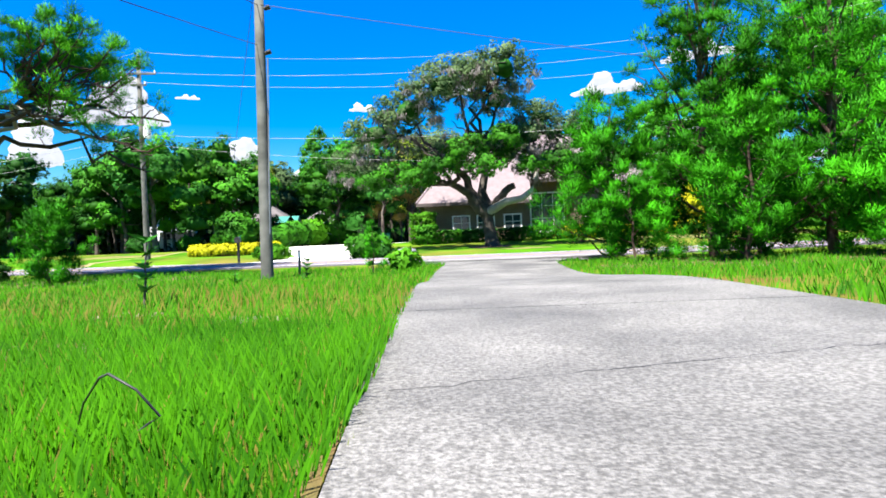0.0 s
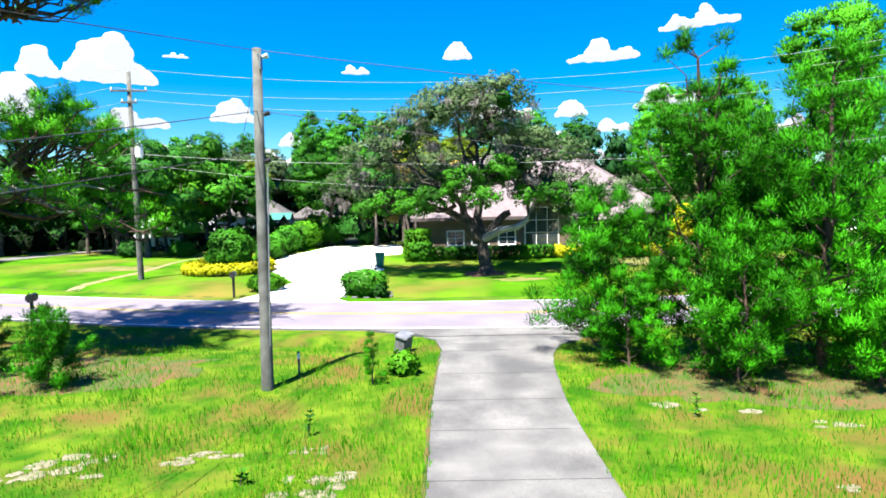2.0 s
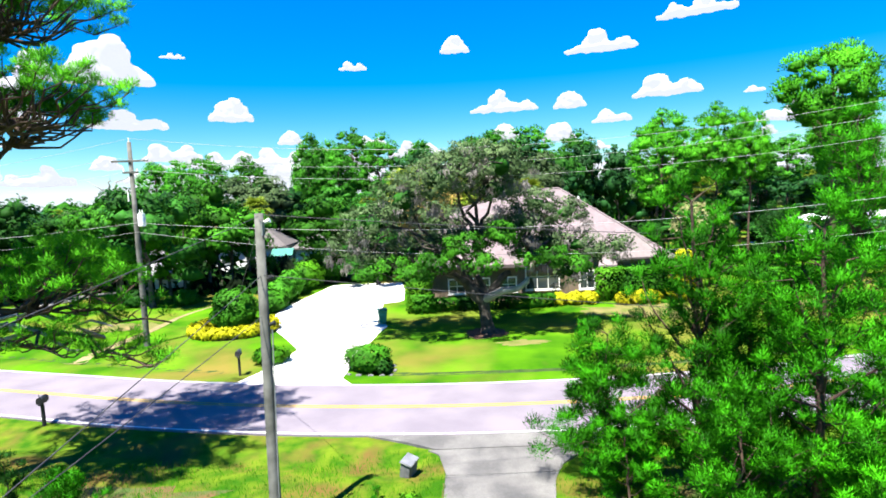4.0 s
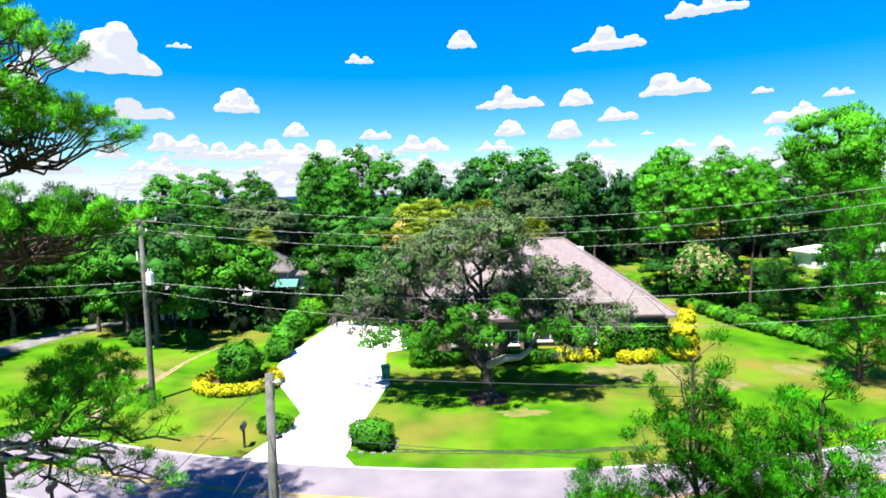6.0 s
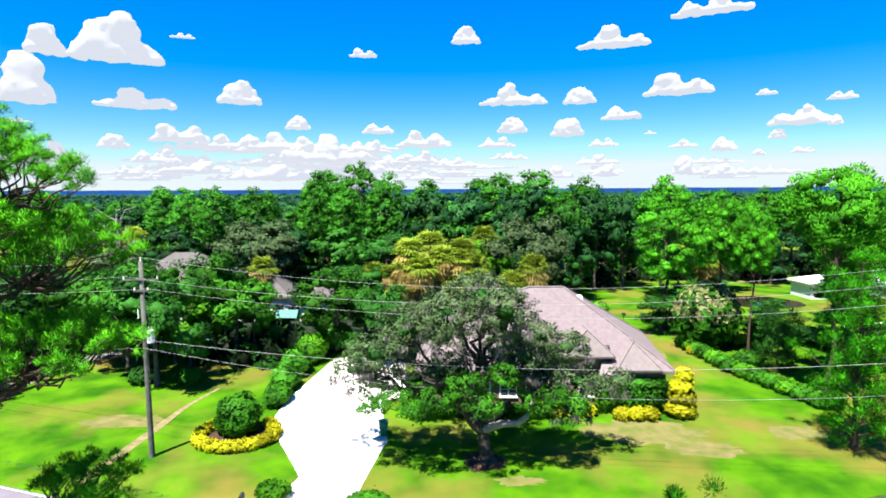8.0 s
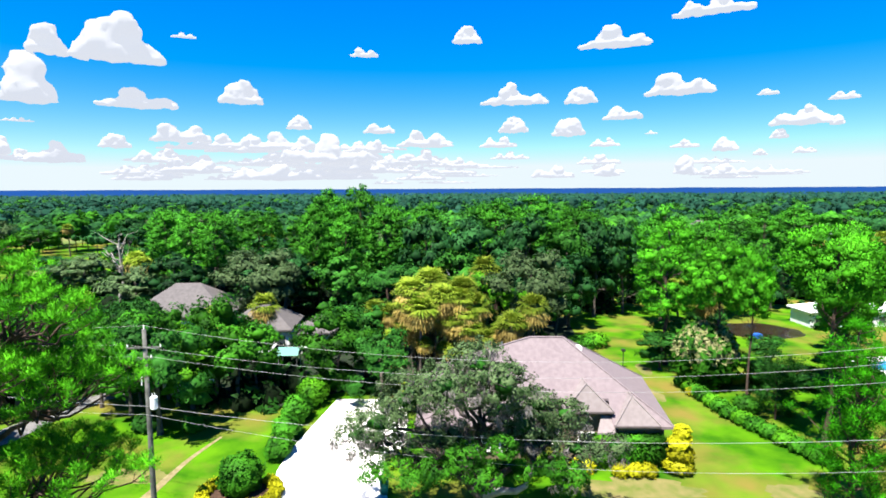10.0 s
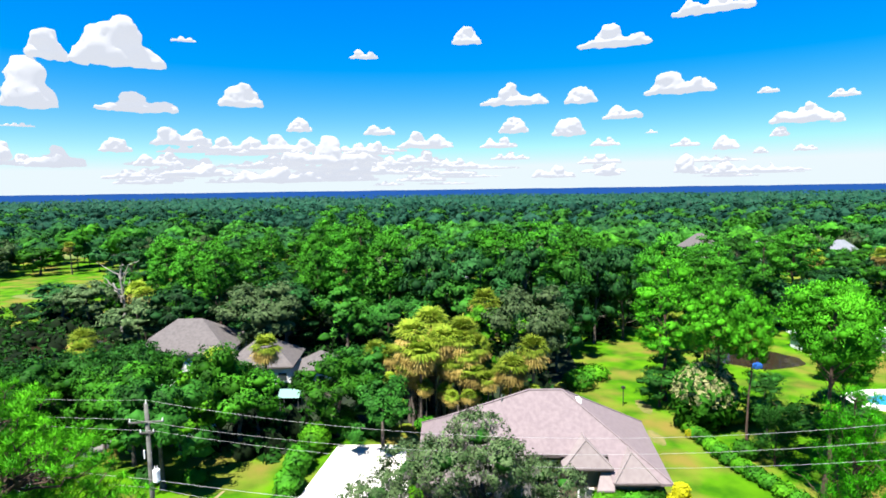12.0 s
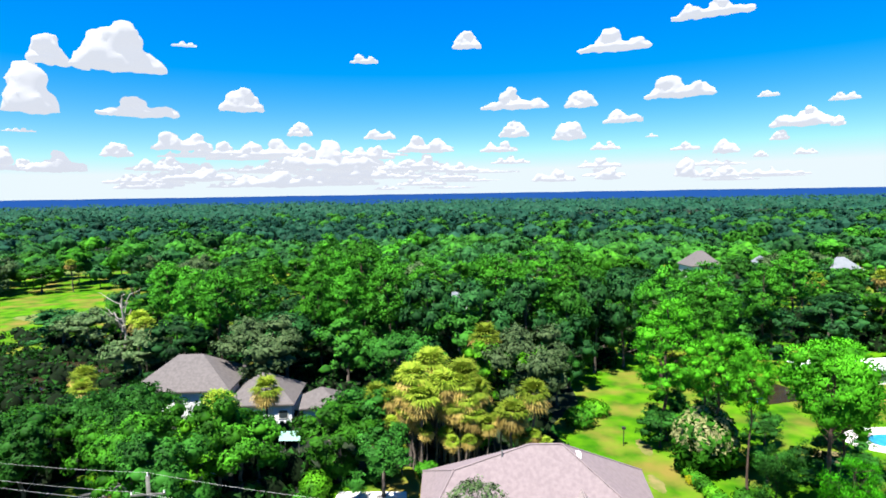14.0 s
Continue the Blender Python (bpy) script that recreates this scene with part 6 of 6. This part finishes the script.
mailbox(-11.9, 31.6, "black mailbox on a thick post beside the road", 8, 1.1)
mailbox(-18.4, 25.2, "dark mailbox on a slim post at the near roadside", 190, 1.0)
ub = thing("utility_pedestal", -1.6, 19.35, ground_z(-1.6, 19.35), "grey weathered utility pedestal tilted in the grass", "pedestal", rz=-25)
bm = box_bm(-0.2, 0.2, -0.26, 0.26, -0.15, 0.62, 0.03)
part("body", bm, GREYBOX, ub, m=pose(0, 0, 0, 10, 14, 0))
part("cap", box_bm(-0.23, 0.23, -0.29, 0.29, 0.62, 0.69, 0.02), STEEL, ub, m=pose(0, 0, 0, 10, 14, 0))
stake = thing("marker_stake", -4.35, 16.6, ground_z(-4.35, 16.6), "thin wooden marker stake with a pale tip", "stake")
part("stake", box_bm(-0.03, 0.03, -0.015, 0.015, -0.1, 0.72), POLE, stake)
part("tip", box_bm(-0.033, 0.033, -0.018, 0.018, 0.50, 0.66), TRIM, stake, "white painted tip")


def sapling(x, y, h, n, size, label, seed, mat=LEAFD):
    rng = np.random.default_rng(seed)
    P = bend(rng, (0, 0, -0.05), (0.04, 0.02, h), 7, 0.04)
    C = np.repeat(P[2:], n // 5 + 1, 0)[:n]
    a = np.arange(n) * 2.4
    D = np.stack([np.cos(a), np.sin(a), rng.uniform(0.1, 0.7, n)], 1)
    ob = thing("sapling", x, y, ground_z(x, y), label, "sapling", "saplings in the yard")
    put("stem", mesh_of("stem", *tube(P, np.linspace(0.014, 0.004, 7), 6), BARK, True), ob)
    put("foliage", mesh_of("foliage", *sprays(rng, C, D, size, 0.2, 1, 0.2), mat), ob)
    return ob


sapling(-2.72, 5.65, 0.64, 34, 0.15, "young sapling with large dark leaves in the grass", 1)
sapling(-3.0, 12.2, 0.52, 36, 0.13, "small leafy sapling in a patch of bare soil", 2)
sapling(5.4, 12.9, 0.5, 26, 0.15, "small bright sapling in sandy soil", 3, LEAFB)
sapling(-3.6, 9.9, 0.32, 20, 0.16, "low leafy seedling in the rough grass", 4, LEAF)
tree(-2.15, 15.7, bushy_mesh(611, 1.45, 0.36, 26, 70, 0.1, CEDAR, tuft=0.34), "small upright young cypress in the grass", "shrub", name="young_cypress")
shrub(-1.35, 16.6, 0.4, 0.35, 0.6, 350, 0.1, LEAFB, "low green shrub near the driveway", "shrub", "shrub", seed=120)
tree(-11.1, 15.9, bushy_mesh(612, 2.4, 0.95, 70, 130, 0.15, CEDAR, tuft=0.3), "young bushy pine at the edge of the yard", "tree", name="young_pine")
tree(-12.6, 14.6, bushy_mesh(613, 1.6, 0.9, 30, 110, 0.14, CEDAR, tuft=0.28), "low bushy young pine at the edge of the yard", "tree", name="young_pine")
tree(-13.6, 17.2, bushy_mesh(614, 2.2, 0.8, 30, 110, 0.15, LEAFD, tuft=0.3), "dark young tree at the edge of the yard", "tree", name="young_tree")

# sandy and dry patches of the yard and lawns
for i, (x, y, rx, ry) in enumerate(((-7.0, 10.8, 0.75, 0.6), (-8.0, 10.3, 0.4, 0.3), (-4.7, 11.1, 0.7, 0.3), (-2.2, 9.9, 0.65, 0.45), (-2.8, 11.45, 0.35, 0.18), (-3.0, 4.3, 0.3, 0.18), (-2.1, 3.6, 0.35, 0.2), (-1.3, 4.7, 0.3, 0.14), (-2.6, 5.2, 0.3, 0.15), (5.6, 13.4, 1.2, 0.45), (8.3, 12.2, 0.8, 0.3), (9.8, 12.9, 1.0, 0.4), (6.4, 9.4, 0.4, 0.2), (11.5, 12.4, 1.1, 0.4),
                                  (14.6, 42.6, 4.2, 2.0), (4.5, 35.6, 1.5, 0.6), (18.0, 39.8, 2.8, 1.2), (26.0, 42.5, 2.2, 1.2), (24, 71, 0.8, 2.2), (22.5, 62, 0.8, 1.8), (-26, 44, 3.0, 1.2))):
    for j in range((9 if x < 0 else 4) if y < 15 else 1):
        k = 0 if y > 15 else 1
        patch("bare_patch", x + k * trng.uniform(-1, 1) * rx, y + k * trng.uniform(-1, 1) * ry, rx * (1 - k * trng.uniform(0.6, 0.88)), ry * (1 - k * trng.uniform(0.55, 0.85)), 3.7 * i + j, YSAND if y < 15 else DRYLAWN, "bare pale sandy patch in the grass", "soil", "bare patches", up=0.012 + 0.002 * j)
patch("pine_litter", -11.6, 17.3, 4.4, 1.9, 14, LITTER, "brown pine litter under the trees")
patch("cedar_litter", 9.0, 15.8, 5.0, 2.2, 15, LITTER, "dark bare soil and litter under the cedars")

# ---- rough grass ----
rng = np.random.default_rng(3)


def blades(n, x0, x1, y0, y1, h, w):
    x, y = rng.uniform(x0, x1, n), y0 + (y1 - y0) * rng.random(n) ** 1.4
    # thin out towards the edges of the stretch, but stay full along the driveway
    x, y = x + rng.normal(0, 0.13 * (x1 - x0), n), y + rng.normal(0, 0.10 * (y1 - y0), n)
    x = x1 - np.abs(x1 - x) if x1 < 1 else x0 + np.abs(x - x0)
    le = np.array([near_edges(v) for v in y])
    ok = ((x < le[:, 0] + 0.03) | (x > le[:, 1] - 0.03)) & (y < 21.2)
    x, y = x[ok], y[ok]
    q = np.array([noise.noise(Vector((a * 0.55, b * 0.55, 0.0))) for a, b in zip(x, y)])
    ok = rng.random(len(x)) < 0.72 + 0.8 * q
    x, y, q = x[ok], y[ok], q[ok]
    z = np.array([ground_z(a, b) for a, b in zip(x, y)])
    hh = h * rng.uniform(0.4, 1.25, len(x)) * (1 + 0.7 * q)
    a = rng.uniform(0, 2 * np.pi, len(x))
    lean = np.stack([np.cos(a), np.sin(a), np.zeros_like(a)], 1) * (hh * rng.uniform(0.05, 0.5, len(x)))[:, None]
    s = np.stack([-np.sin(a + 0.8), np.cos(a + 0.8), np.zeros_like(a)], 1) * w
    b = np.stack([x, y, z - 0.01], 1)
    up = np.array([0, 0, 1.0])
    V = np.stack([b - s, b + s, b + lean * 0.45 + up * (hh * 0.6)[:, None] + s * 0.8, b + lean + up * hh[:, None]], 1)
    return V.reshape(-1, 3), np.arange(4 * len(x)).reshape(-1, 4)


def upright(me):
    """Blades shaded mostly like the turf that they stand on."""
    return soft(me, np.tile([0.0, -0.55, 0.85], (len(me.polygons), 1)), 4, 0.55, 0.7)


grass = tagged(new("rough_grass"), "unmown bright green grass with some dry blades", "grass", kind="stuff")
put("blades", upright(mesh_of("blades", *join([blades(58000, -3.2, -0.2, 0.9, 4.0, 0.13, 0.0014), blades(27000, -9.0, -0.2, 4.0, 10.0, 0.11, 0.005), blades(26000, -16.0, 0.0, 9.0, 21.0, 0.16, 0.010),
                                           blades(12000, 2.6, 9.0, 2.5, 9.0, 0.13, 0.006), blades(9000, -7.0, 0.1, -7.0, 1.2, 0.13, 0.006), blades(7000, -9.0, -2.8, 0.5, 4.5, 0.13, 0.006), blades(9000, 2.6, 9.0, -7.0, 3.0, 0.13, 0.006), blades(20000, 2.6, 16.0, 8.0, 20.5, 0.15, 0.010)]), BLADE)), grass)
put("dry_blades", upright(mesh_of("dry_blades", *join([blades(9000, -6.0, -0.2, 1.0, 6.0, 0.11, 0.0025), blades(9000, -14.0, -0.2, 5.0, 14.0, 0.13, 0.008), blades(3000, 2.6, 14.0, 6.0, 15.0, 0.13, 0.008), blades(2600, -0.75, -0.1, 0.9, 7.0, 0.07, 0.0025)]), DRY)), grass)
stalk = thing("dead_stalk", -0.70, 1.9, 0.0, "thin dark dead stalk bent over in the grass", "stalk")
put("stem", mesh_of("stem", *tube([(-0.22, 0.15, -0.02), (-0.10, 0.05, 0.17), (0.0, -0.04, 0.25), (0.06, -0.1, 0.272), (0.12, -0.1, 0.235), (0.17, -0.1, 0.175), (0.14, -0.1, 0.158), (0.12, -0.1, 0.145)], [0.002, 0.0025, 0.003, 0.003, 0.003, 0.003, 0.003, 0.001], 5), BLACK, True), stalk)
